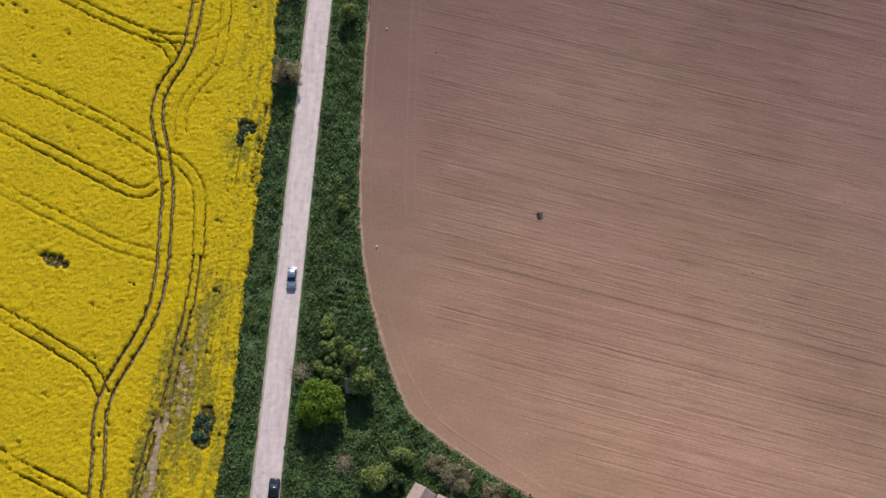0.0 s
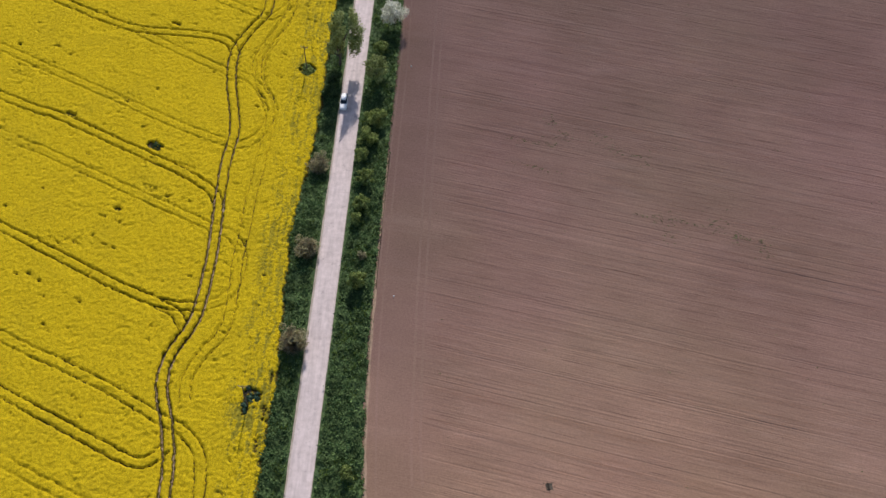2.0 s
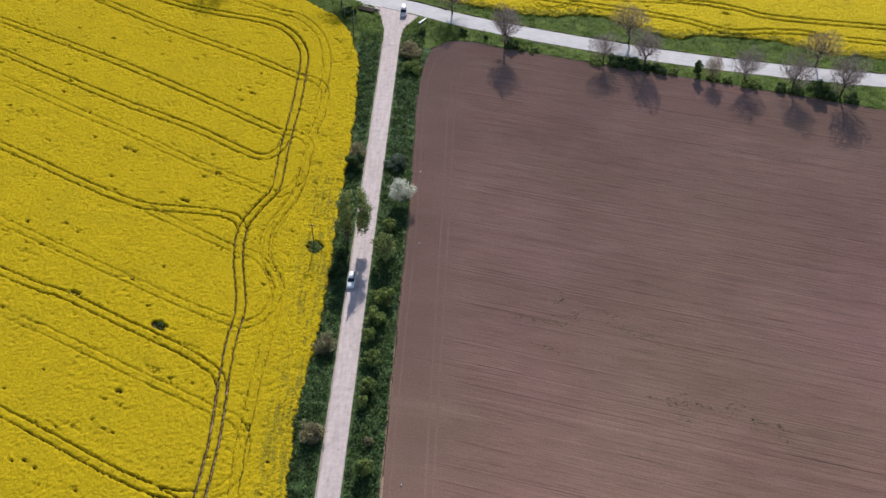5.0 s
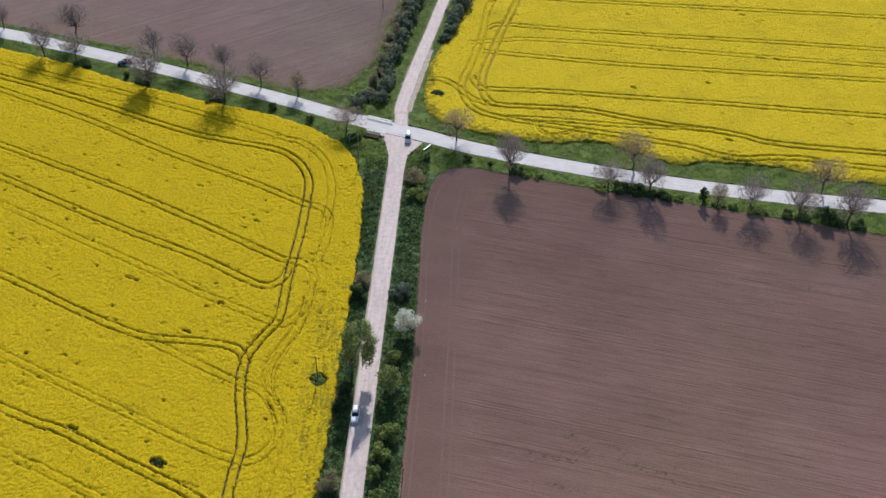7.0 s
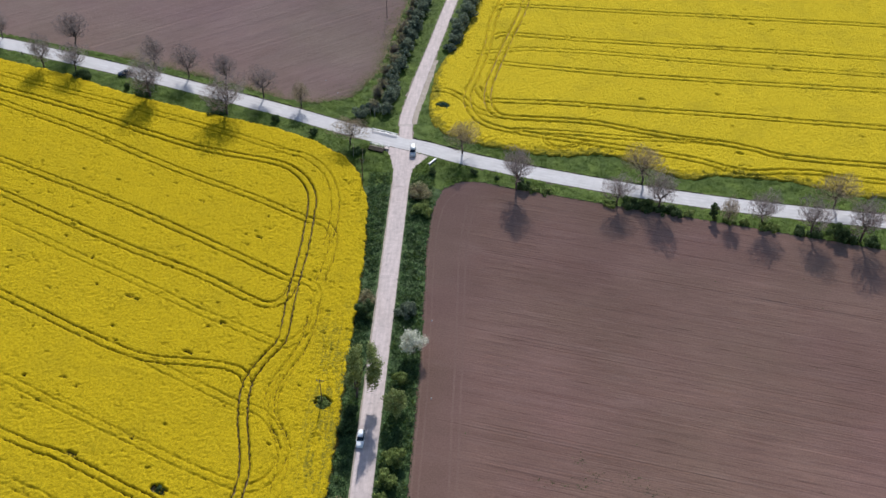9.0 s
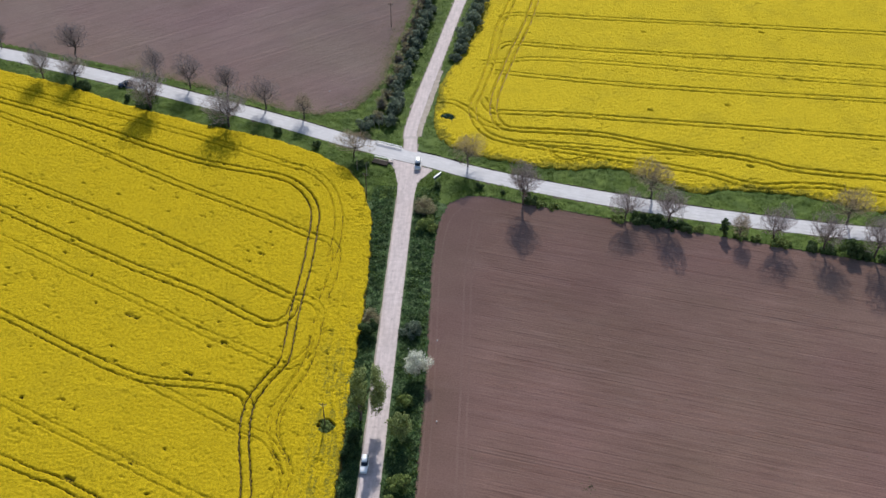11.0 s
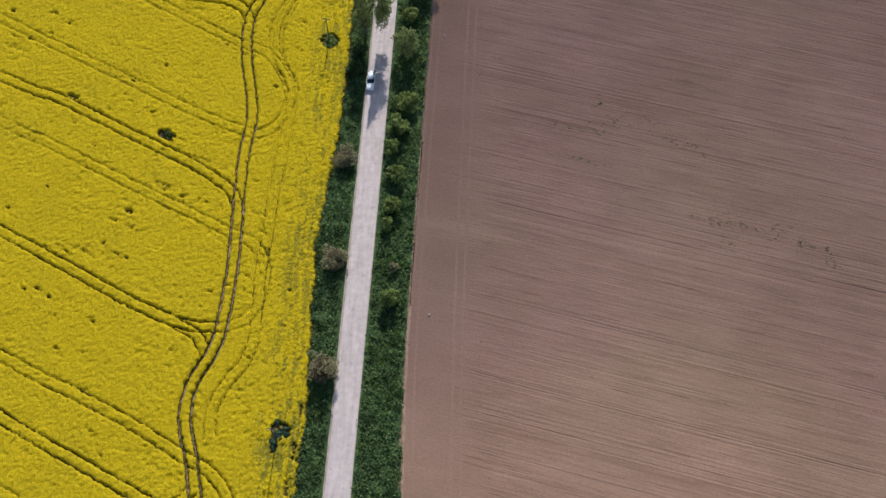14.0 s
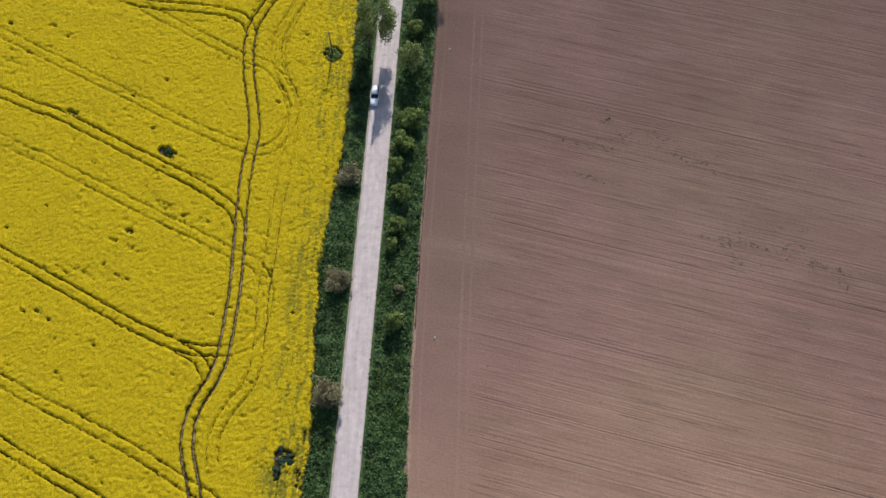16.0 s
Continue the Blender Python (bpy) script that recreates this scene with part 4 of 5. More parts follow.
def verge_height(x, y):
    """Clumpy grass: hummocks of about a metre on longer swells, and old ridged beds by the field."""
    bed = np.exp(-((x - 10.4) / 3.0) ** 4 - ((y - 67.6) / 3.4) ** 4)
    return 0.26 + 0.28 * vnoise(x, y, 1.3, 51) + 0.18 * vnoise(x, y, 3.6, 52) + 0.42 * bed * np.cos(6.283 * (y + 0.12 * x) / 1.35)


Z = verge_height(X, Y) + rng.normal(size=X.shape) * 0.06
lane_zone = yc < 266 - 0.25 * np.abs(xc)
me = grid_mesh("grass_verge", xs, ys, np.clip(Z, 0.13, 0.8), verge & lane_zone, True, 0.24)
solid("grass_verge", me, GRASS, "rough dark green grass verge beside the lane", "grass", "stuff")
me = grid_mesh("grass_verge", xs, ys, np.clip(Z * 0.6, 0.0, 0.7), verge & ~lane_zone, True, 0.24)
solid("grass_verge", me, GRASS_ROAD, "fresh green grass verge beside the asphalt road", "grass", "stuff")


def herbs(name, mask, per_cell, size, height, mat_, label, seed, slim=0.55):
    """Tufts of leaves over the cells of the verge."""
    r = np.random.default_rng(seed)
    i, j = np.nonzero(mask)
    k = r.random(len(i)) < per_cell
    i, j = np.repeat(i[k], 5), np.repeat(j[k], 5)
    dens = 0.7 * vnoise(xs[i], ys[j], 1.5, seed + 1) + 0.4 * vnoise(xs[i], ys[j], 5.0, seed + 3)
    thick = r.random(len(i)) < 1.0 + dens
    i, j, dens = i[thick], j[thick], dens[thick]
    x, y = xs[i] + 0.22 + r.normal(size=len(i)) * 0.26, ys[j] + 0.22 + r.normal(size=len(i)) * 0.26
    z = np.maximum(verge_height(x, y), 0) + height * (0.1 + 0.55 * r.random(len(i))) * (1 + 0.6 * dens)
    me_ = leaf_quads(np.c_[x, y, z], size, seed + 2, 0.6, 0.3, slim)
    return solid(name, me_, mat_, label, "grass", "stuff")


visible = near_west(xc, yc) & (xc < 150) & (yc > -19)
inner = verge.copy()
inner[1:-1, 1:-1] &= verge[2:, 1:-1] & verge[:-2, 1:-1] & verge[1:-1, 2:] & verge[1:-1, :-2]
clear &= inner | (rng.random(verge.shape) < 0.5)
lane_side = visible & verge & clear & (yc < 284)
road_side = visible & verge & clear & (np.hypot(xc - 0, yc - 284) > 6) & (yc > 235) & ~((np.abs(xc) < 9) & (yc < 270))
herbs("verge_herbs", lane_side & (np.abs(xc) < 60) & ~(road_side & (yc > 250)), 0.8, 0.24, 0.65, TUFT, "dense dark green herbs and tall grass on the verge", 61)
herbs("verge_herbs", lane_side & (np.abs(xc) < 40) & (vnoise(xc, yc, 2.2, 68) > 0.15), 0.4, 0.27, 0.6, TUFT_BRIGHT, "paler tall grass clumps among the verge herbs", 70, 0.2)
herbs("verge_herbs", road_side, 0.85, 0.115, 0.12, TUFT_BRIGHT, "fresh green grass along the asphalt road", 64)

r = np.random.default_rng(73)
line = np.repeat(spline(SOIL_EAST[1:24], 0.16), 3, 0)
pts = np.c_[line + r.normal(size=line.shape) * 0.24, r.uniform(0.12, 0.4, len(line))]
solid("verge_herbs", leaf_quads(pts, 0.12, 74, 0.4, 0.2, 0.5), TUFT, "grass blades spilling over the edge of the bare field", "grass", "stuff")

r = np.random.default_rng(76)
line = spline(SOIL_WEST[:10], 0.2)
inward = normals(line) * (1 if inside(*(line[60] + normals(line)[60] * 2), SOIL_WEST) else -1)
line, inward = np.repeat(line, 26, 0), np.repeat(inward, 26, 0)
spot = line + inward * (r.exponential(1.5, len(line)) - 0.4)[:, None]
spot = spot[r.random(len(spot)) < 0.65 + 0.7 * vnoise(spot[:, 0], spot[:, 1], 3.0, 77)]
pts = np.c_[spot, r.uniform(0.12, 0.24, len(spot))]
solid("field_weeds", leaf_quads(pts, 0.13, 78, 0.5, 0.2, 0.5), LEAF_OLIVE, "thin olive weeds fringing the bare field", "weeds", "stuff")

# ---- trees and shrubs ----
def crown_points(blobs, n, seed, shell=0.62):
    """Points in and on a heap of lumps (x, y, z, radius, flattening), and the ways outwards from the lumps."""
    r = np.random.default_rng(seed)
    vol = np.array([b[3] ** 2 for b in blobs])
    pick = r.choice(len(blobs), n, p=vol / vol.sum())
    d = r.normal(size=(n, 3))
    d /= np.linalg.norm(d, axis=1)[:, None]
    rad = shell + (1.05 - shell) * r.random(n) ** 0.6
    b = np.array(blobs)[pick]
    p = b[:, :3] + d * (b[:, 3] * rad)[:, None] * np.c_[np.ones(n), np.ones(n), b[:, 4]]
    up = p[:, 2] > 0.05
    return p[up], d[up]


def lumps(r, rx, rz, zc, count, size, low=-0.75):
    """Lumps spread over an upright ellipsoid."""
    out = []
    for k in range(count):
        u = low + (1 - low) * (k + 0.5) / count
        a = k * 2.39996 + r.uniform(-0.4, 0.4)
        w = math.sqrt(max(0, 1 - u * u)) * rx * r.uniform(0.6, 0.85)
        out.append((w * math.cos(a), w * math.sin(a), zc + u * rz * r.uniform(0.7, 0.9), size * r.uniform(0.75, 1.2), 0.8))
    out.append((0, 0, zc, rx * 0.6, rz / rx))
    return out


def limbs(r, height, spread, count, r0):
    """Trunk-borne limbs as rods."""
    a, b, r1, r2 = [], [], [], []
    for k in range(count):
        ang, z0 = k * 2.4 + r.uniform(-0.4, 0.4), height * r.uniform(0.2, 0.45)
        p = Vector((0, 0, z0))
        tip = Vector((math.cos(ang) * spread * 0.8, math.sin(ang) * spread * 0.8, height * r.uniform(0.6, 0.92)))
        mid = p.lerp(tip, 0.5) + Vector((r.normal() * 0.2, r.normal() * 0.2, -0.05 * height))
        for q0, q1, w0, w1 in ((p, mid, r0 * 0.55, r0 * 0.35), (mid, tip, r0 * 0.35, r0 * 0.1)):
            a.append(q0), b.append(q1), r1.append(w0), r2.append(w1)
    return rods("limbs", a, b, r1, r2, 5)


def leafy_tree(name, label, at, height, rx, rz, zc, leaf, leaves, size, seed, r0=0.16, count=22, low=-0.75, lean=(0, 0), lump=0.36, ragged=0.0, gap=None, category="tree"):
    r = np.random.default_rng(seed)
    ob = thing(name, label, category, at=(*at, 0))
    bm = bmesh.new()
    tube(bm, (0, 0, -0.1), (lean[0] * 0.4, lean[1] * 0.4, zc), r0, r0 * 0.5, 9)
    part("trunk", bm, BARK, ob)
    part("limb_frame", limbs(r, zc + rz * 0.8, rx, 7, r0), BARK, ob)
    blobs = [(x + lean[0] + r.normal() * ragged * 1.6, y + lean[1] + r.normal() * ragged * 1.6, z + r.normal() * ragged, s, f) for x, y, z, s, f in lumps(r, rx, rz, zc, count, rx * lump, low)]
    if ragged:
        blobs.pop()
    pts_, out = crown_points(blobs, leaves, seed + 1)
    pts_ = pts_ + r.normal(size=pts_.shape) * ragged
    if gap:
        free = np.abs(pts_[:, 0] - gap[0]) > gap[1]
        pts_, out = pts_[free], out[free]
    part("crown", leaf_quads(pts_, size, seed + 2, out=out), leaf, ob)
    return ob


def shrub(name, label, at, rx, height, leaf, leaves, size, seed, count=9, stretch=1.0, category="shrub"):
    """A bush: several stems and a lumpy heap of leaves."""
    r = np.random.default_rng(seed)
    ob = thing(name, label, category, at=(*at, 0))
    n = 9
    ang = r.uniform(0, 6.28, n)
    tips = np.c_[np.cos(ang) * rx * 0.6, np.sin(ang) * rx * 0.6 * stretch, height * r.uniform(0.5, 0.9, n)]
    feet = np.c_[np.cos(ang) * 0.2, np.sin(ang) * 0.2, np.full(n, -0.05)]
    part("stem_cluster", rods("stem_cluster", feet, tips, 0.04, 0.012, 5), BARK, ob)
    if leaf is LEAF_GREY:
        # half bare: a spray of pale twigs shows between few leaves
        n, leaves = int(230 * rx * rx) + 150, int(leaves * 0.3)
        d = r.normal(size=(n, 3)) * (1, stretch, 0.6)
        d[:, 2] = np.abs(d[:, 2]) + 0.15
        d /= np.linalg.norm(d, axis=1)[:, None]
        a = d * (rx * 0.25, rx * 0.25, height * 0.3)
        b = d * np.c_[np.full((n, 2), rx), np.full(n, height)] * r.uniform(0.75, 1.1, (n, 1)) + r.normal(size=(n, 3)) * 0.12
        part("twig_spray", rods("twig_spray", a, np.maximum(b, (-99, -99, 0.1)), 0.02, 0.008, 3), TWIG if name == "thicket_bush" else DEAD, ob)
    blobs = [(x + r.normal() * 0.22 * rx, y * stretch + r.normal() * 0.22 * rx, z * r.uniform(0.85, 1.15), s * r.uniform(0.6, 1.25), f) for x, y, z, s, f in lumps(r, rx, height * 0.5, height * 0.52, count, rx * 0.42, -0.8)]
    pts_, out = crown_points(blobs, leaves, seed + 1, 0.5)
    part("foliage", leaf_quads(pts_, size, seed + 2, out=out), leaf, ob)
    return ob


def branch_out(height, spread, seed, nodes=1300):
    """The skeleton of a bare tree: every point of an egg-shaped crown grows from the nearest branch behind it."""
    r = np.random.default_rng(seed)
    fork = height * 0.33
    d = r.normal(size=(nodes, 3))
    d /= np.linalg.norm(d, axis=1)[:, None]
    lobes = 1 + 0.22 * np.sin(2 * np.arctan2(d[:, 1], d[:, 0]) + seed) + 0.14 * np.sin(5 * np.arctan2(d[:, 1], d[:, 0]) + 2 * seed) + 0.16 * np.sin(4 * d[:, 2] + seed)
    goal = d * (r.random(nodes) ** 0.42 * lobes)[:, None] * height * np.array((0.36 * spread, 0.36 * spread, 0.33)) + (0, 0, height * 0.65)
    goal = goal[np.argsort(np.linalg.norm(goal - (0, 0, fork), axis=1))]
    trunk = [np.array((0.0, 0.0, -0.1)), np.array((r.normal() * 0.12, r.normal() * 0.12, fork * 0.5)), np.array((r.normal() * 0.2, r.normal() * 0.2, fork)),
             np.array((r.normal() * 0.4, r.normal() * 0.4, height * 0.52)), np.array((r.normal() * 0.6, r.normal() * 0.6, height * 0.66))]
    p, up = np.vstack([trunk, goal]), np.zeros(nodes + 5, int)
    way = np.r_[0.0, np.cumsum(np.linalg.norm(np.diff(trunk, axis=0), axis=1)), np.zeros(nodes)]
    up[1:5] = range(4)
    for k in range(5, nodes + 5):
        step_ = np.linalg.norm(p[2:k] - p[k], axis=1)
        cost = step_ + 0.32 * way[2:k] + 1.2 * np.maximum(0, p[2:k, 2] - p[k, 2])
        j = 2 + int(np.argmin(cost))
        up[k], way[k] = j, way[j] + step_[j - 2]
    load = np.ones(len(p))
    for k in range(len(p) - 1, 0, -1):
        load[up[k]] += load[k]
    rad = 0.0155 * height / 10 * load ** 0.36
    stem = up.copy()
    for k in range(5, len(p)):
        stem[k] = k if up[k] < 5 else stem[up[k]]
    thick, fine = np.flatnonzero(load > 14)[5:], np.flatnonzero(load <= 14)
    sets = [np.arange(1, 5)] + [thick[stem[thick] == k] for k in np.unique(stem[thick])] + [fine]
    out = [(p[up[i]], p[i], np.minimum(rad[up[i]], rad[i] * 1.3), rad[i]) for i in sets]
    # fine outer twigs on every last branch
    i = np.repeat(fine, 2)
    grow = p[i] - p[up[i]]
    base = p[up[i]] + grow * r.uniform(0.2, 1.0, (len(i), 1))
    aim = grow / (np.linalg.norm(grow, axis=1)[:, None] + 1e-9) + r.normal(size=(len(i), 3)) * 0.55 + (0, 0, 0.2)
    tip = base + aim * height * r.uniform(0.03, 0.065, (len(i), 1))
    a, b, r1, r2 = out[-1]
    out[-1] = np.vstack([a, base]), np.vstack([b, tip]), np.r_[r1, np.full(len(i), 0.015)], np.r_[r2, np.full(len(i), 0.009)]
    return out


def bare_tree(height, spread, seed, twig_mat, label):
    trunk, *limbs_, fine = branch_out(height, spread, seed)
    ob = thing("bare_tree", label, "tree", "roadside trees")
    part("trunk", rods("trunk", *trunk, 9), BARK, ob)
    for limb in limbs_:
        part("limb", rods("limb", *limb, 5), BARK, ob)
    part("twig_crown", rods("twig_crown", *fine, 3), twig_mat, ob)
    return ob


# five habits of bare roadside tree, each 10 m high, then set out in rows
HABITS = [bare_tree(10, s, 100 + k, m, lab) for k, (s, m, lab) in enumerate((
    (1.0, TWIG, "bare grey-brown roadside tree with a spreading crown"), (1.15, TWIG, "leafless roadside tree with fine dark twigs"),
    (0.9, TWIG, "tall narrow bare tree beside the asphalt road"), (1.25, TWIG_BUD, "broad bare tree with yellowish budding twigs"),
    (0.95, TWIG_BUD, "small budding tree with brownish twigs")))]
ROWS = [(2, -110.5, 330.0, 13.0), (0, -137, 335.5, 8.5), (2, -81.9, 319.2, 11.0), (0, -79.9, 304.1, 12.5, 1.3), (1, -70.5, 315.6, 10.5),
        (2, -57.8, 311.2, 11.0), (1, -54.5, 295.9, 12.0, 1.35), (1, -45.2, 305.6, 10.0), (4, -33.0, 301.4, 8.0), (0, -117.5, 318.6, 10.5),
        (1, -106.4, 316.2, 10.0), (3, -16.0, 283.0, 8.5, 1.25), (3, 16.4, 280.2, 10.0), (3, 66.6, 269.0, 11.5), (3, 117.2, 260.6, 11.0),
        (2, 31.9, 264.2, 13.5), (1, 58.9, 259.0, 9.2), (0, 69.9, 257.8, 11.0), (4, 88.0, 253.6, 7.5), (1, 96.5, 252.6, 10.0),
        (0, 108.9, 249.4, 10.8), (0, 121.3, 247.4, 12.5), (1, 137.0, 244.5, 11.0), (0, 150, 255.5, 10.5)]
first = {}
for k, (habit, x, y, h, *wide) in enumerate(ROWS):
    m = pose(x, y, 0, 0, 0, 67 * k) @ Matrix.Diagonal((1.06 * h / 10 * (wide[0] if wide else 0.95 if habit == 2 else 1.05),) * 2 + (1.06 * h / 10, 1))
    if habit in first:
        copy_thing(HABITS[habit], m)
    else:
        first[habit] = m
for habit, m in first.items():
    HABITS[habit].matrix_basis = m

# leafy trees by the lane
leafy_tree("leafy_tree", "tall ragged olive-green tree leaning over the lane", (-3.7, 187.4), 16, 4.0, 6.2, 10.0, LEAF_OLIVE, 8500, 0.2, 201, 0.28, 32, -0.95, (2.1, 0.5), 0.27, 0.4, (2.15, 0.7))
leafy_tree("leafy_tree", "yellow-green young tree on the verge", (5.3, 183.2), 8, 2.6, 3.6, 4.4, LEAF_OLIVE, 2000, 0.2, 211, 0.14, 18, -0.75, (0, 0), 0.34, 0.2)
leafy_tree("round_tree", "dense rounded bright green tree beside the lane", (8.0, 47.4), 7, 4.3, 2.6, 3.0, LEAF_BRIGHT, 11000, 0.17, 221, 0.24, 46, -0.8, (0, 0), 0.27)
leafy_tree("leafy_tree", "small green tree over a little shed", (14.7, 51.7), 5.5, 2.4, 2.2, 3.5, LEAF_MID, 2200, 0.22, 231, 0.13, 14)
leafy_tree("columnar_tree", "narrow green upright tree in the verge", (12.8, 55.6), 8, 1.6, 3.6, 4.2, LEAF_MID, 2400, 0.17, 241, 0.10, 12, -0.95)
leafy_tree("blossom_tree", "white-blossoming small tree beside the bare field", (8.0, 201.4), 6.8, 2.6, 2.3, 4.3, BLOSSOM, 2700, 0.18, 251, 0.12, 18, -0.75, (0, 0), 0.34, 0.3)
leafy_tree("conifer", "small dark green evergreen on the road verge", (84.1, 254.6), 6, 1.3, 2.7, 2.9, LEAF_DARK, 1000, 0.22, 261, 0.08, 12, -0.95)

SHRUBS = [  # x, y, radius, height, leaf, label, length over width
    # two dark bushes added to deepen the leaning tree's shade on the verge
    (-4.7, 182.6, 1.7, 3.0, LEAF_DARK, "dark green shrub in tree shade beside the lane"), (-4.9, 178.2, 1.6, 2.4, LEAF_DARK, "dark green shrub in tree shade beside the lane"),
    (6.3, 169.7, 2.1, 4.2, LEAF_MID, "green shrub with a pale crown on the verge"), (5.5, 164.1, 2, 3.9, LEAF_MID, "green shrub with a pale crown on the verge"),
    (4.2, 159.1, 1.5, 3.6, LEAF_MID, "green shrub close to the lane"), (5.2, 152.9, 1.6, 3.6, LEAF_MID, "green shrub close to the lane"),
    (5.1, 145.9, 1.6, 3.6, LEAF_MID, "green shrub close to the lane"), (4.6, 142.1, 1.2, 2.7, LEAF_MID, "small green shrub on the verge"),
    (6.4, 125.9, 1.8, 4.2, LEAF_MID, "rounded green bush beside the bare field"), (6.6, 133.1, 0.9, 2.2, LEAF_GREY, "small greyish half-bare bush"),
    (-4.9, 134.1, 2.4, 4.1, LEAF_GREY, "brownish half-bare bush between lane and crop"), (-4.7, 111.8, 2.6, 5.6, LEAF_GREY, "tall brownish half-bare bush beside the lane"),
    (-5, 156.3, 2.2, 3.8, LEAF_GREY, "brownish half-bare bush between lane and crop"), (5.9, 192.1, 1.7, 3.6, LEAF_MID, "green shrub near the blossoming tree"),
    (-4.6, 213.5, 2, 3.9, LEAF_DARK, "dark green shrub beside the lane"), (5.8, 214.2, 2.2, 2.8, LEAF_BLUE, "greyish-green shrub on the verge"),
    (-4.4, 218.5, 2.2, 2.6, LEAF_GREY, "brown half-bare bush beside the lane"), (5.4, 260.4, 3.0, 3.2, LEAF_GREY, "brownish bush near the crossing"),
    (6.4, 253.0, 2.4, 2, LEAF_MID, "low green bushes near the crossing"), (-10.9, 185.2, 1.9, 1.0, LEAF_MID, "green weeds round a pole in the crop"),
    (-42.3, 71.6, 1.3, 0.4, LEAF_GREY, "dry brown stalks in a gap of the crop"), (-41.5, 160.2, 1.1, 0.5, LEAF_DARK, "dark low weeds in a gap of the crop"), (-11.6, 42.8, 1.75, 0.7, LEAF_TEAL, "long patch of bluish-green weeds in a gap of the crop", 2.1),
    (-10.8, 100.2, 1.5, 0.9, LEAF_TEAL, "bluish-green weeds round a pole in the crop"), (-12.1, 98.2, 0.8, 0.7, LEAF_TEAL, "narrow strip of dark weeds in a gap of the crop", 1.9), (9.8, 303.6, 1.8, 0.9, LEAF_TEAL, "low green weeds in a gap of the crop"),
    (9.2, 57.6, 2, 3, LEAF_MID, "green bush in the overgrown verge"), (7.6, 61.5, 1.6, 2.2, LEAF_MID, "green bush in the overgrown verge"),
    (8.8, 53.4, 1.6, 2.2, LEAF_MID, "green bush in the overgrown verge"), (18.1, 35.6, 2.6, 3.2, LEAF_MID, "yellow-green bush beside the sheds"),
    (22.1, 39.6, 1.9, 3, LEAF_MID, "green bush beside the sheds"), (21.5, 35.4, 1.8, 2.6, LEAF_DARK, "dark green bush beside the sheds"),
    (31.5, 36.6, 2.6, 2.4, LEAF_GREY, "grey half-bare thorn bush at the field corner"), (28, 38.6, 1.8, 2, LEAF_GREY, "grey half-bare thorn bush at the field corner"),
    (37.5, 34.2, 2, 2, LEAF_GREY, "grey half-bare thorn bush at the field corner"), (8.3, 85.4, 1.3, 2.2, LEAF_MID, "small round green bush on the verge"),
    (115.6, 247.9, 2.3, 4.6, LEAF_DARK, "dark green bush on the road verge"), (33.8, 265.0, 1.9, 2.6, LEAF_DARK, "dark green bush at the foot of a bare tree"),
    (62.5, 258.8, 2.2, 1.6, LEAF_DARK, "low dark hedge between roadside trees"), (66.6, 258.0, 2.2, 1.6, LEAF_DARK, "low dark hedge between roadside trees"),
    (74.4, 256.2, 1.9, 1.6, LEAF_DARK, "low dark hedge between roadside trees"), (97, 251.4, 1.5, 1.6, LEAF_MID, "green bush at the foot of a bare tree"),
    (-88, 308.2, 1.2, 2, LEAF_DARK, "small round dark bush at the crop edge"), (-39.6, 293.6, 1.1, 1.9, LEAF_DARK, "small round dark bush at the crop edge"),
    (-27.6, 287.4, 1.2, 2, LEAF_DARK, "small round dark bush at the crop edge"), (-104, 314.4, 2.6, 1.8, LEAF_DARK, "dark undergrowth below roadside trees"),
    (-57.5, 296.4, 2.4, 1.6, LEAF_DARK, "dark undergrowth below roadside trees"), (-82.6, 304.6, 2.2, 1.5, LEAF_DARK, "dark undergrowth below roadside trees"),
    # first bush here darkens the crop corner where a tree's shadow lies
    (-13.4, 279.2, 2.0, 1.3, LEAF_DARK, "dark bush at the crop corner"), (20, 271.0, 1, 1.5, LEAF_DARK, "small dark bush on the road verge"),
    (26.5, 268.6, 0.7, 1.2, LEAF_DARK, "small dark bush on the road verge"), (8.6, 270.0, 1.2, 1.4, LEAF_DARK, "dark bush below the sign board")]
SHRUBS += [(x, y, rx, h * 0.8, LEAF_MID if rx < 1.7 else LEAF_DARK, "low green undergrowth below roadside trees") for x, y, rx, h in (
    (57, 259.3, 1.6, 1.2), (70.5, 257.2, 2, 1.5), (78, 255.9, 1.6, 1.2), (99.5, 251.6, 1.6, 1.3), (106, 250.4, 1.8, 1.4), (110.5, 249.6, 1.8, 1.4), (119, 247.8, 2, 1.8), (124, 246.6, 2, 1.6), (92.5, 253, 1.4, 1.1), (88.3, 254, 1.6, 1.2), (40, 263.6, 1.2, 1.0), (36.5, 264.4, 1.4, 1.1))]
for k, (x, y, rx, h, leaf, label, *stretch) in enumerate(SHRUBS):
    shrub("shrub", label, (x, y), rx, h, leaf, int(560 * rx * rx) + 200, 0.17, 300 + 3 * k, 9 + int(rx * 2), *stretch)
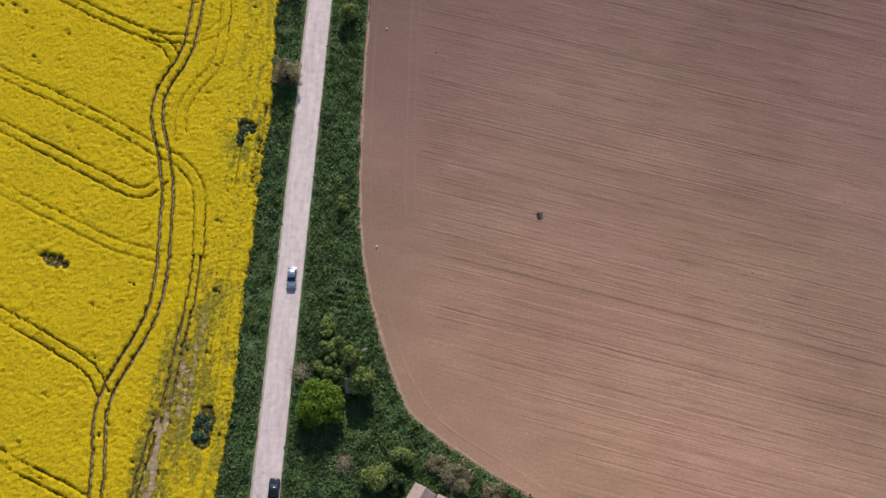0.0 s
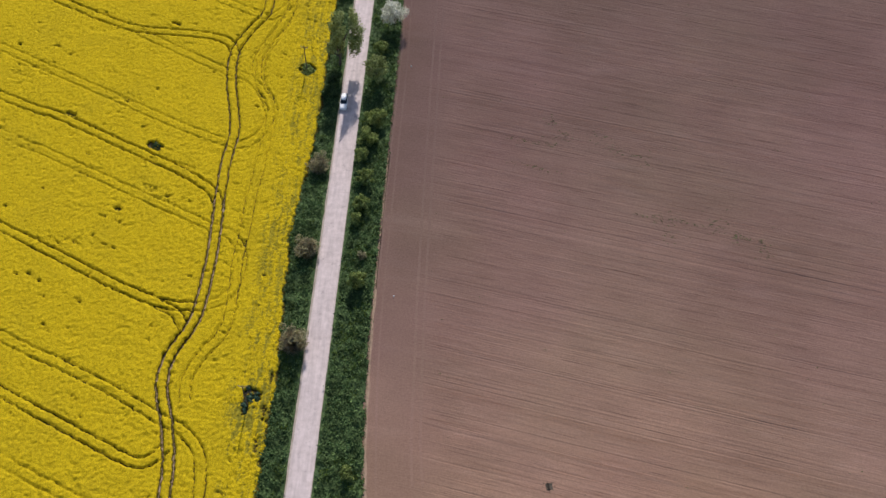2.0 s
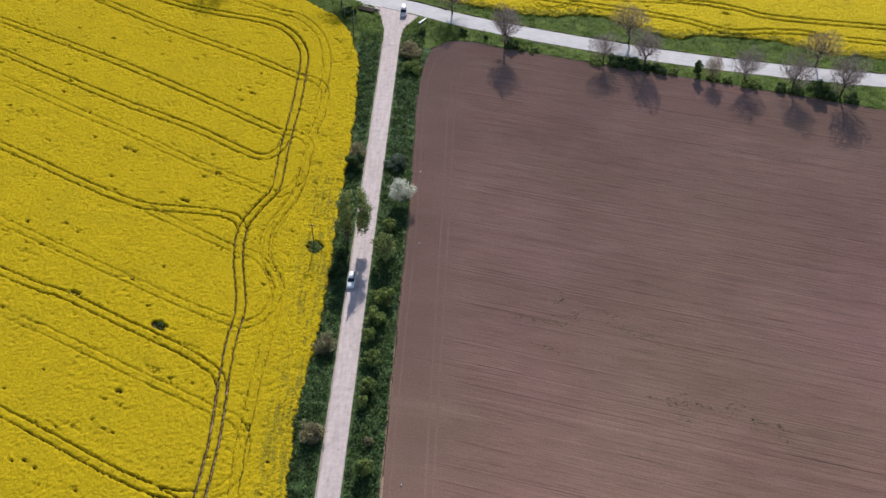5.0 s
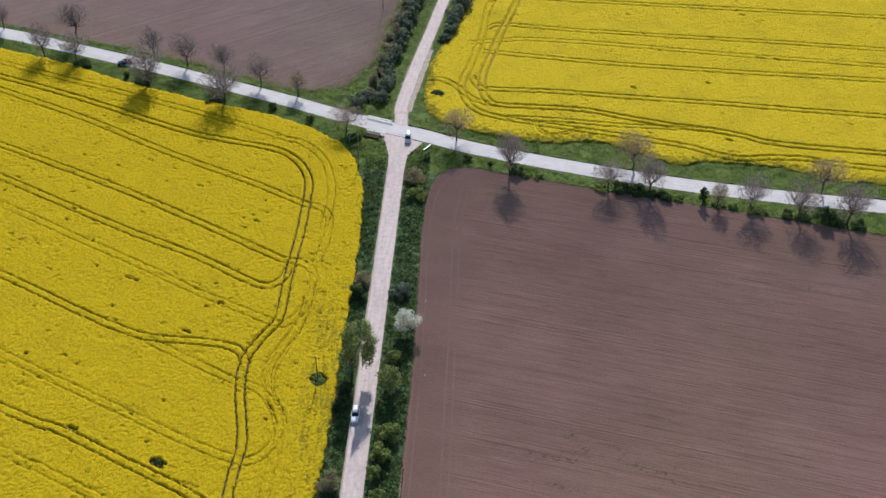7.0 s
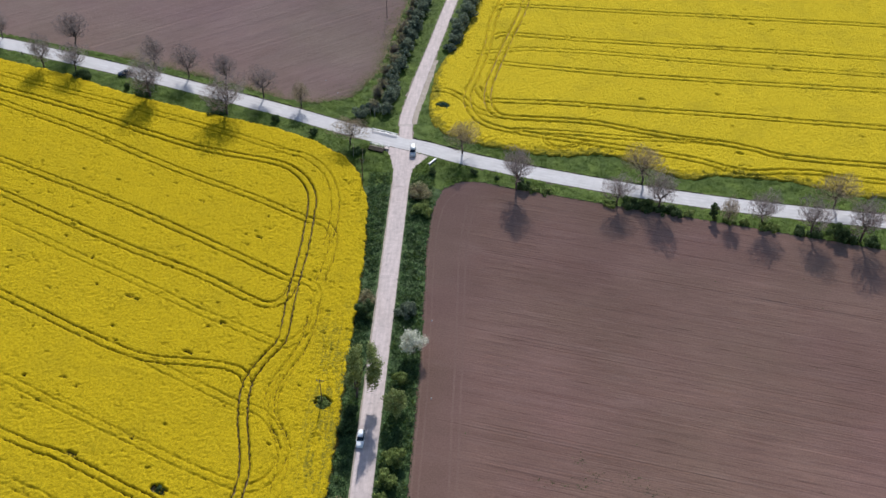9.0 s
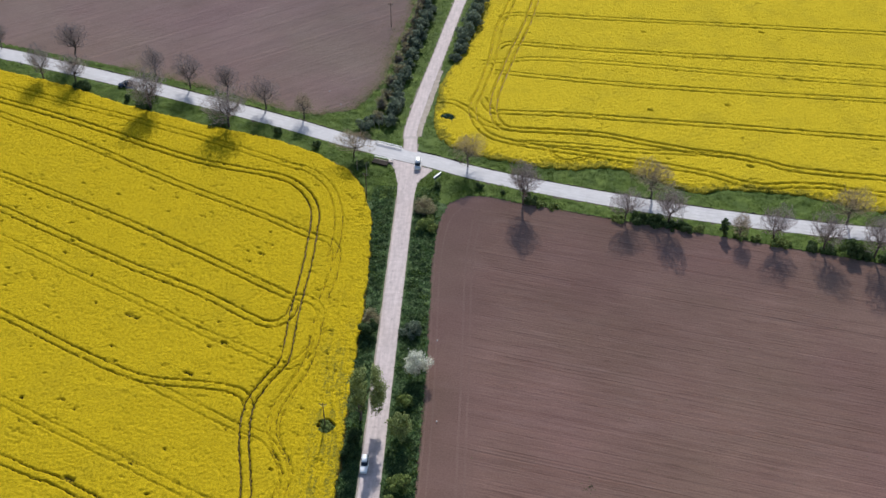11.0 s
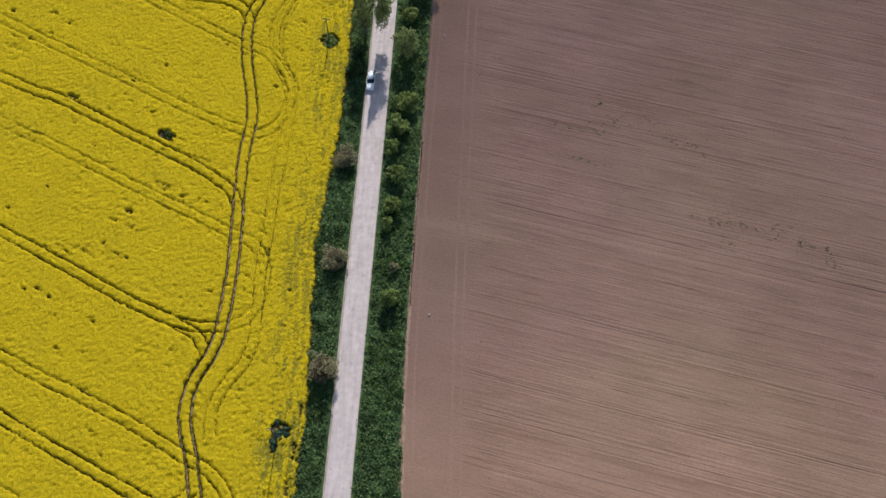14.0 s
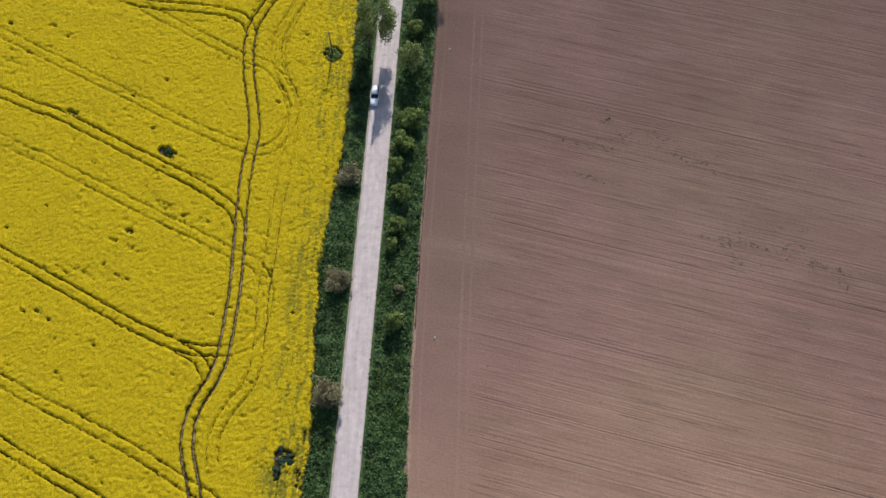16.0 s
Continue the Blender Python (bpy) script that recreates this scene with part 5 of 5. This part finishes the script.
# thicket along the lane beyond the crossing
r = np.random.default_rng(77)
for k in range(40):
    y = 299.5 + 2.1 * k
    leaf = LEAF_GREY if k % 3 == 1 else LEAF_BLUE
    x = -8.4 + (y - 299) * 0.12 + (r.uniform(-3.4, -1.8) if leaf is LEAF_GREY else r.uniform(-1.4, 1.3))
    label = "greyish half-bare thicket bush at the edge of the bare field" if leaf is LEAF_GREY else "bluish-green thicket bush beside the lane"
    shrub("thicket_bush", label, (x, y), r.uniform(1.4, 2.5), r.uniform(2.2, 4.6), leaf, 900, 0.24, 500 + 3 * k, 13, category="shrub")
for k, (x, y, rx, h) in enumerate(((13.9, 352, 3.0, 4.2), (12.6, 346, 2.5, 3.6), (11.7, 341, 2.2, 2.8), (15.2, 358, 3.0, 4.4), (10.6, 336, 1.6, 2.2), (16.4, 365, 2.9, 4.4), (17.7, 373, 2.9, 4.4), (-14.5, 297.6, 2.4, 2.8), (-11.5, 301.2, 1.8, 2.2))):
    shrub("thicket_bush", "dark bushes between lane and yellow crop", (x, y), rx, h, LEAF_BLUE, 1200, 0.26, 600 + 3 * k, 12, category="shrub")


def brush_pile(at, rx, h, seed, label, name="brush_pile"):
    """Dry branches in a heap."""
    q = np.random.default_rng(seed)
    n = 420
    a = q.uniform(0, 6.283, n)
    rad = rx * np.sqrt(q.random(n))
    p = np.c_[np.cos(a) * rad, np.sin(a) * rad * 1.3, h * q.random(n) * (1 - (rad / rx) ** 2) + 0.05]
    d = q.normal(size=(n, 3)) * (0.6, 0.6, 0.35)
    ob = thing(name, label, "brush", at=(*at, 0))
    part("branch_heap", rods("branch_heap", p, p + d, 0.03, 0.012, 4), DEAD, ob)
    core, _ = crown_points([(0, 0, h * 0.25, rx * 0.8, 0.5)], 500, seed)
    part("litter", leaf_quads(core, 0.16, seed), LEAF_GREY, ob)
    return ob


brush_pile((3.8, 53.2), 1.7, 1.5, 701, "heap of dry brown branches beside the lane")
brush_pile((12.3, 38.0), 1.5, 1.3, 702, "dry bare brown bush in the grass", "dry_bush")
brush_pile((-14.0, 33.0), 1.2, 0.4, 703, "flattened dry stalks in the thin crop", "dry_stalks")

# slender saplings by the culvert
def sapling(at, h, seed):
    q = np.random.default_rng(seed)
    ob = thing("sapling", "slender pale-stemmed sapling by the culvert", "tree", "saplings", at=(*at, 0))
    part("trunk", tube(bmesh.new(), (0, 0, -0.05), (q.normal() * 0.15, q.normal() * 0.15, h), 0.07, 0.03, 7), SAPLING, ob)
    a = np.c_[np.zeros((14, 2)), q.uniform(0.4, 0.95, 14) * h]
    part("twig_crown", rods("twig_crown", a, a + q.normal(size=(14, 3)) * (0.3, 0.3, 0.1) + (0, 0, 0.35), 0.014, 0.006, 3), TWIG_BUD, ob)
    return ob


for k, (x, y) in enumerate(((-13.2, 296.6), (-11.6, 297.4), (-10.2, 296.2), (-9.4, 298.8), (-14.5, 277.0), (-11.5, 274.5))):
    sapling((x, y), 4.2 + 0.4 * (k % 3), 800 + k)

# ---- poles ----
def utility_pole(at, height, label):
    ob = thing("utility_pole", label, "utility pole", "power line poles", at=(*at, 0), turn=-4)
    part("pole", tube(bmesh.new(), (0, 0, -0.2), (0, 0, height), 0.14, 0.09, 10), WOOD, ob)
    arm = part("crossarm", box(bmesh.new(), (1.7, 0.12, 0.14), (0, 0.14, height - 0.5), bevel=0.02), WOOD, ob)
    for x in (-0.72, 0, 0.72):
        bm = tube(bmesh.new(), (x, 0.14, height - 0.42), (x, 0.14, height - 0.16), 0.07, 0.05, 8)
        part("insulator", bm, GRAVEL, arm, "greyish ceramic insulator")
    for s in (-1, 1):
        part("brace", tube(bmesh.new(), (s * 0.7, 0.12, height - 0.55), (0, 0.12, height - 1.25), 0.03, 0.03, 6), STEEL, ob)
    return ob


for x, y in ((-11.6, 98.4), (-11.2, 185.4), (-10.6, 265.7)):
    utility_pole((x, y), 8.0, "weathered wooden power pole standing in yellow crop")
utility_pole((-11.9, 355.7), 9.0, "wooden power pole at the edge of the bare field")

# ---- small things by the roads ----
def guard_rail(a, b, label):
    a, b = Vector((*a, 0)), Vector((*b, 0))
    ob = thing("guard_rail", label, "guard rail", "culvert rails", at=tuple(a), turn=math.degrees(math.atan2(b.y - a.y, b.x - a.x)))
    n = (b - a).length
    for z, depth_, mat_ in ((0.45, 0.08, STEEL), (0.84, 0.24, WHITE)):
        part("beam", box(bmesh.new(), (n, depth_, 0.14), (n / 2, 0, z), bevel=0.02), mat_, ob)
    for k in range(5):
        part("post", box(bmesh.new(), (0.1, 0.12, 0.9), (0.2 + (n - 0.4) * k / 4, -0.1, 0.4), bevel=0.01), STEEL, ob)
    return ob


guard_rail((-10.4, 290.3), (-2.9, 287.8), "white culvert rail on the far side of the road")
guard_rail((-10.3, 283.3), (-4.6, 281.5), "white culvert rail on the near side of the road")
ob = thing("culvert_wall", "concrete head wall of a roadside culvert", "culvert", at=(-7.5, 281.5, 0), turn=-18)
# near-black block puts the shade of head wall and ditch into colour
part("shade_block", box(bmesh.new(), (4.6, 1.8, 0.9), (-0.5, -1.05, 0.1), bevel=0.05), DARK_RECESS, ob, "near-black block standing in for the shaded head wall and ditch")
part("wall", box(bmesh.new(), (6.0, 0.22, 0.7), (0, 0, 0.2), bevel=0.03), PLASTER, ob)
ob = thing("sign_board", "roadside board with white capping and blue-grey panel", "sign board", at=(8.25, 273.5, 0), turn=55)
part("panel", box(bmesh.new(), (3.0, 0.10, 0.9), (0, 0, 1.66), bevel=0.02), BLUE, ob)
part("capping", box(bmesh.new(), (3.3, 0.5, 0.10), (0, 0, 2.16), bevel=0.02), WHITE, ob, "white painted capping board")
for s in (-1, 1):
    part("post", tube(bmesh.new(), (s * 1.1, 0, -0.1), (s * 1.1, 0, 2.1), 0.06, 0.06, 8), STEEL, ob)


def marker(at, height, mat_, label, name="marker_post"):
    ob = thing(name, label, "marker post", "field markers", at=(*at, 0))
    part("stake", tube(bmesh.new(), (0, 0, -0.05), (0.03, 0.02, height), 0.13, 0.12, 8), mat_, ob)
    part("cap", tube(bmesh.new(), (0.03, 0.02, height), (0.03, 0.02, height + 0.10), 0.16, 0.09, 8), mat_, ob)
    return ob


for x, y in ((15.1, 77.6), (13.7, 124.1), (12.9, 188.1), (-23.0, 309.0), (-27.5, 316.0), (63.0, 268.4), (11.6, 212.4)):
    marker((x, y), 0.38, WHITE, "short white marker stake at a field edge")
marker((-127.3, 326.2), 1.1, RUBBER, "dark short post at the edge of the asphalt road")
ob = thing("white_sack", "crumpled white sack lying in the grass", "sack", at=(14.3, 57.9, 0.35), turn=25)
bm = bmesh.new()
bmesh.ops.create_icosphere(bm, subdivisions=3, radius=0.5)
for v in bm.verts:
    v.co = Vector((v.co.x * 1.05, v.co.y * 0.75, v.co.z * 0.5)) * (1 + 0.14 * math.sin(9 * v.co.x + 4 * v.co.z) * math.cos(8 * v.co.y) + rng.normal() * 0.02)
part("sack_body", bm, WHITE, ob)
part("tied_neck", tube(bmesh.new(), (0.42, 0, 0.02), (0.72, 0.05, 0.1), 0.1, 0.17, 9), WHITE, ob)
ob = thing("wooden_frame", "pale square wooden frame lying in the grass", "frame", at=(9.5, 69.8, 0.62), turn=-8)
for s in (-1, 1):
    part("rail", box(bmesh.new(), (2.1, 0.11, 0.11), (0, s * 0.95, 0), bevel=0.01), PALE_WOOD, ob)
    part("stile", box(bmesh.new(), (0.11, 1.9, 0.11), (s * 1.0, 0, 0.0), bevel=0.01), PALE_WOOD, ob)
    part("leg", box(bmesh.new(), (0.08, 0.08, 0.7), (s * 0.9, 0.85, -0.35), bevel=0.01), PALE_WOOD, ob)
ob = thing("dug_pit", "dark square pit dug in the bare field", "pit", at=(44.5, 85.3, 0.06), turn=8)
bm = bmesh.new()
for k in range(8):
    a = k / 8 * 6.283
    box(bm, (0.32, 0.26, 0.18), (1.0 * math.cos(a) + rng.normal() * 0.08, 0.95 * math.sin(a) + rng.normal() * 0.08, 0.06), (rng.normal() * 20, rng.normal() * 20, math.degrees(a)), 0.05)
part("spoil", bm, SOIL_EDGE, ob, "ring of thrown-out clods")
part("rim", box(bmesh.new(), (1.2, 1.3, 0.12), (0.05, 0, 0.06), (0, 0, 4), 0.05), DARK_EDGE, ob, "dark brown rim of the pit")
# the pit's dark depth is put into colour: a slab lying on the soil
part("hollow", box(bmesh.new(), (0.5, 1.45, 0.14), (-0.1, 0, 0.10), (0, 0, 4), 0.06), DARK_RECESS, ob, "near-black slab in place of the pit hollow")

# weeds and clods on the bare field
r = np.random.default_rng(88)
heads = np.array([(45.7, 165.6), (42.1, 159.0), (48.9, 168.3), (55.8, 168.6), (63.3, 163.7), (66.4, 162.4), (68.4, 146.2), (65.0, 147.2), (70.5, 147.0), (78.6, 144.4),
                  (86.3, 142.1), (88.8, 138.8), (70.0, 141.8), (39.7, 166.5), (45.8, 172.8), (60.0, 165.0), (57.0, 166.5), (84.0, 143.0), (80.5, 146.5), (72.4, 146.2)])
i = r.integers(0, len(heads), 330)
along = r.normal(size=330) * np.where(i % 3 == 1, 2.6, 1.3)
wx = np.r_[heads[i, 0] + along, r.uniform(20, 120, 90)]
wy = np.r_[heads[i, 1] - along * 0.21 + r.normal(size=330) * np.where(i % 3 == 1, 0.3, 1.1), r.uniform(60, 235, 90)]
pts = np.repeat(np.c_[wx, wy, np.full(len(wx), 0.16)], 5, 0) + r.normal(size=(len(wx) * 5, 3)) * (0.16, 0.08, 0.04)
solid("field_weeds", leaf_quads(pts, 0.085, 89), TUFT, "scattered small green weeds on bare soil", "weeds", "stuff")


# ---- sheds ----
def shed(at, turn, w, d, eaves, ridge, label, roof_mat=TILE):
    ob = thing("shed", label, "shed", "sheds", at=(*at, 0), turn=turn)
    bm = bmesh.new()
    sec = [(-d / 2, 0), (d / 2, 0), (d / 2, eaves), (0, ridge), (-d / 2, eaves)]
    ends = [[bm.verts.new((x, y, z)) for y, z in sec] for x in (-w / 2, w / 2)]
    bm.faces.new(ends[0][::-1]), bm.faces.new(ends[1])
    for k in range(5):
        bm.faces.new((ends[0][k], ends[0][(k + 1) % 5], ends[1][(k + 1) % 5], ends[1][k]))
    part("wall", bm, PLASTER, ob)
    run = math.hypot(d / 2, ridge - eaves) + 0.3
    tilt = math.degrees(math.atan2(ridge - eaves, d / 2))
    for s in (-1, 1):
        cy, cz = s * d / 4 * 1.1, (ridge + eaves) / 2 + 0.02
        slope = part("roof_slope", box(bmesh.new(), (w + 0.5, run, 0.06), (0, cy, cz), (-s * tilt, 0, 0), 0.01), roof_mat, ob, "faded red-brown tiled slope")
        n = int((w + 0.5) / 0.42)
        for k in range(n):
            x = -(w + 0.5) / 2 + 0.21 + k * 0.42
            part("tile_course", box(bmesh.new(), (0.34, run, 0.05), (x, cy, cz + 0.05), (-s * tilt, 0, 0), 0.015), roof_mat, slope)
    part("ridge", tube(bmesh.new(), (-w / 2 - 0.25, 0, ridge + 0.06), (w / 2 + 0.25, 0, ridge + 0.06), 0.12, 0.12, 8), roof_mat, ob)
    part("door", box(bmesh.new(), (0.9, 0.06, min(1.9, eaves - 0.1)), (0, d / 2 + 0.03, min(1.9, eaves - 0.1) / 2), bevel=0.01), WOOD, ob)
    return ob


shed((25.4, 32.2), 62, 4.2, 3.6, 2.2, 3.4, "old shed with faded red-brown tiled roof among bushes")
shed((29.0, 31.4), 62, 3.0, 2.4, 1.9, 2.7, "small lean shed with faded red tiles beside it")
ob = thing("plank_hut", "small grey plank hut under a tree", "hut", at=(13.0, 51.0, 0), turn=6)
for k in range(8):
    part("plank", box(bmesh.new(), (0.26, 0.06, 2.0), (-0.95 + 0.27 * k, -1.0, 1.0), bevel=0.01), WOOD, ob)
part("roof", box(bmesh.new(), (2.5, 2.7, 0.08), (0, 0.1, 2.1), (5, 0, 0), 0.01), GRAVEL, ob, "flat pinkish-grey felt roof")
for sx in (-1, 1):
    part("side_wall", box(bmesh.new(), (0.06, 2.0, 1.95), (sx * 1.05, 0, 0.98), bevel=0.01), WOOD, ob)


# ---- cars ----
def paint(name, col, rough=0.3, metal=0.2):
    m, nt, p = material(name, rough, metal)
    tone = ramp(nt, noise_node(nt, 1.2, 3), [(0.3, tuple(c * 0.92 for c in col)), (0.7, col)])
    nt.links.new(tone, p.inputs["Base Color"])
    p.inputs["Coat Weight"].default_value = 0.6
    return m


GLASS, _, gp = material("car_glass", 0.06)
gp.inputs["Base Color"].default_value = (0.02, 0.03, 0.045, 1)
gp.inputs["Specular IOR Level"].default_value = 0.3
LAMP = plain("lamp_lens", (0.7, 0.7, 0.68), (0.8, 0.8, 0.78), 3.0, 20.0, 0.15)
TAIL = plain("tail_lens", (0.35, 0.02, 0.02), (0.45, 0.03, 0.03), 3.0, 20.0, 0.2)


def loft(stations):
    """A closed hull through cross-sections: y, half width below and above, bottom, waist, top."""
    bm = bmesh.new()
    rings = []
    for y, wl, wt, zb, zm, zt in stations:
        half = [(wl * 0.9, zb), (wl, zb + 0.12), (wl, zm), (wt * 1.0, zt - 0.05), (wt * 0.88, zt)]
        pts_ = half + [(-x, z) for x, z in half[::-1]]
        rings.append([bm.verts.new((x, y, z)) for x, z in pts_])
    for a, b in zip(rings, rings[1:]):
        for k in range(len(a)):
            f = bm.faces.new((a[k], a[(k + 1) % len(a)], b[(k + 1) % len(a)], b[k]))
            f.smooth = True
    bm.faces.new(rings[0][::-1]), bm.faces.new(rings[-1])
    bmesh.ops.recalc_face_normals(bm, faces=bm.faces)
    return bm


def car(at, turn, length, width, height, body_mat, label, style="hatch", name="car", group="parked cars"):
    """The nose points along +y before it is turned."""
    ob = thing(name, label, "car", group, at=(*at, 0.09), turn=turn)
    L, w = length / 2, width / 2
    deck = height * (0.60 if style != "van" else 0.62)
    tail = deck if style == "sedan" else deck * 1.02
    part("body", loft([(-L, w * 0.82, w * 0.78, 0.34, 0.55, tail * 0.92), (-L * 0.93, w * 0.96, w * 0.92, 0.24, 0.6, tail), (-L * 0.4, w, w * 0.94, 0.2, 0.62, deck * 1.02),
                       (L * 0.3, w, w * 0.94, 0.2, 0.62, deck), (L * 0.75, w * 0.97, w * 0.9, 0.22, 0.58, deck * 0.9), (L * 0.95, w * 0.88, w * 0.8, 0.26, 0.5, deck * 0.78),
                       (L, w * 0.74, w * 0.7, 0.34, 0.46, deck * 0.66)]), body_mat, ob)
    front, back = {"hatch": (0.38, -0.90), "estate": (0.36, -0.93), "sedan": (0.36, -0.62), "van": (0.62, -0.95)}[style]
    rf, rb = front - 0.30 if style != "van" else front - 0.2, back + (0.14 if style != "sedan" else 0.2)
    part("window_glass", loft([(back * L, w * 0.86, w * 0.84, deck * 0.92, deck, deck * 1.03), (rb * L, w * 0.88, w * 0.70, deck * 0.9, deck, height - 0.05),
                          (rf * L, w * 0.88, w * 0.70, deck * 0.9, deck, height - 0.05), (front * L, w * 0.86, w * 0.84, deck * 0.9, deck * 0.97, deck * 1.01)]), GLASS, ob, "dark tinted window glass")
    part("roof", loft([(rb * L - 0.05, w * 0.70, w * 0.64, height - 0.16, height - 0.09, height - 0.03), ((rb + rf) / 2 * L, w * 0.74, w * 0.68, height - 0.16, height - 0.06, height),
                       (rf * L + 0.05, w * 0.70, w * 0.64, height - 0.16, height - 0.09, height - 0.03)]), body_mat, ob)
    for s in (-1, 1):
        for fy in (0.62, -0.60):
            bm = bmesh.new()
            tube(bm, (s * (w - 0.20), fy * L, 0.31), (s * (w + 0.01), fy * L, 0.31), 0.31, 0.31, 18)
            tyre = part("tyre", bm, RUBBER, ob)
            part("rim", tube(bmesh.new(), (s * (w - 0.02), fy * L, 0.31), (s * (w + 0.025), fy * L, 0.31), 0.20, 0.18, 12), STEEL, tyre)
        part("headlight", box(bmesh.new(), (0.34, 0.10, 0.14), (s * w * 0.66, L * 0.955, deck * 0.66), (0, 0, -s * 14), 0.03), LAMP, ob)
        part("tail_light", box(bmesh.new(), (0.2, 0.08, 0.24), (s * w * 0.76, -L * 0.975, deck * 0.8), (0, 0, s * 8), 0.03), TAIL, ob)
        part("mirror", box(bmesh.new(), (0.18, 0.10, 0.13), (s * (w + 0.08), (front - 0.06) * L, deck * 1.02), bevel=0.03), body_mat, ob)
    for y in (L * 0.985, -L * 0.985):
        part("bumper", box(bmesh.new(), (width * 0.8, 0.12, 0.2), (0, y, 0.36), bevel=0.05), body_mat, ob)
    if style == "estate":
        for s in (-1, 1):
            part("roof_rail", tube(bmesh.new(), (s * w * 0.6, rb * L, height + 0.02), (s * w * 0.6, rf * L, height + 0.02), 0.025, 0.025, 6), STEEL, ob)
    return ob


car((-1.55, 175.6), 180, 4.6, 1.68, 1.46, paint("white_lacquer", (0.92, 0.92, 0.93), 0.3, 0.0), "white estate car parked in tree shade on the lane", "estate")
car((0.45, 70.6), 182, 4.0, 1.66, 1.45, paint("silver_lacquer", (0.42, 0.47, 0.56), 0.25, 0.6), "silver-blue hatchback standing on the lane", "hatch")
car((1.35, 32.6), 180, 4.6, 1.82, 1.5, paint("black_lacquer", (0.02, 0.023, 0.035), 0.15, 0.1), "black car standing at the edge of the lane", "sedan")
car((2.3, 279.9), 182, 4.5, 1.85, 1.95, paint("white_van_lacquer", (0.78, 0.78, 0.78)), "white delivery van waiting at the crossing", "van", "van", "cars at the crossing")
car((-90.8, 316.0), 107, 4.5, 1.85, 1.6, paint("dark_blue_lacquer", (0.02, 0.03, 0.06), 0.15, 0.1), "dark blue car driving on the asphalt road", "hatch", "car", "cars at the crossing")

# ---- concrete slabs of the lane ----
slabs = []
for k in range(3):
    bm = box(bmesh.new(), (2.16, 5.985, 0.10), bevel=0.01)
    me = bpy.data.meshes.new("slab")
    bm.to_mesh(me)
    bm.free()
    me.materials.append(CONCRETE)
    slabs.append(me)
r = np.random.default_rng(99)
y = -12.0
row = 0
while y < 264:
    for s in (-1, 1):
        ob = new("slab", slabs[(row + s) % 3])
        ob.parent = lane_bed
        ob.matrix_basis = pose(s * 1.085 + r.normal() * 0.01, y + 3, 0.035 + r.uniform(-0.006, 0.006), 0, 0, r.normal() * 0.12)
    y += 6.0
    row += 1
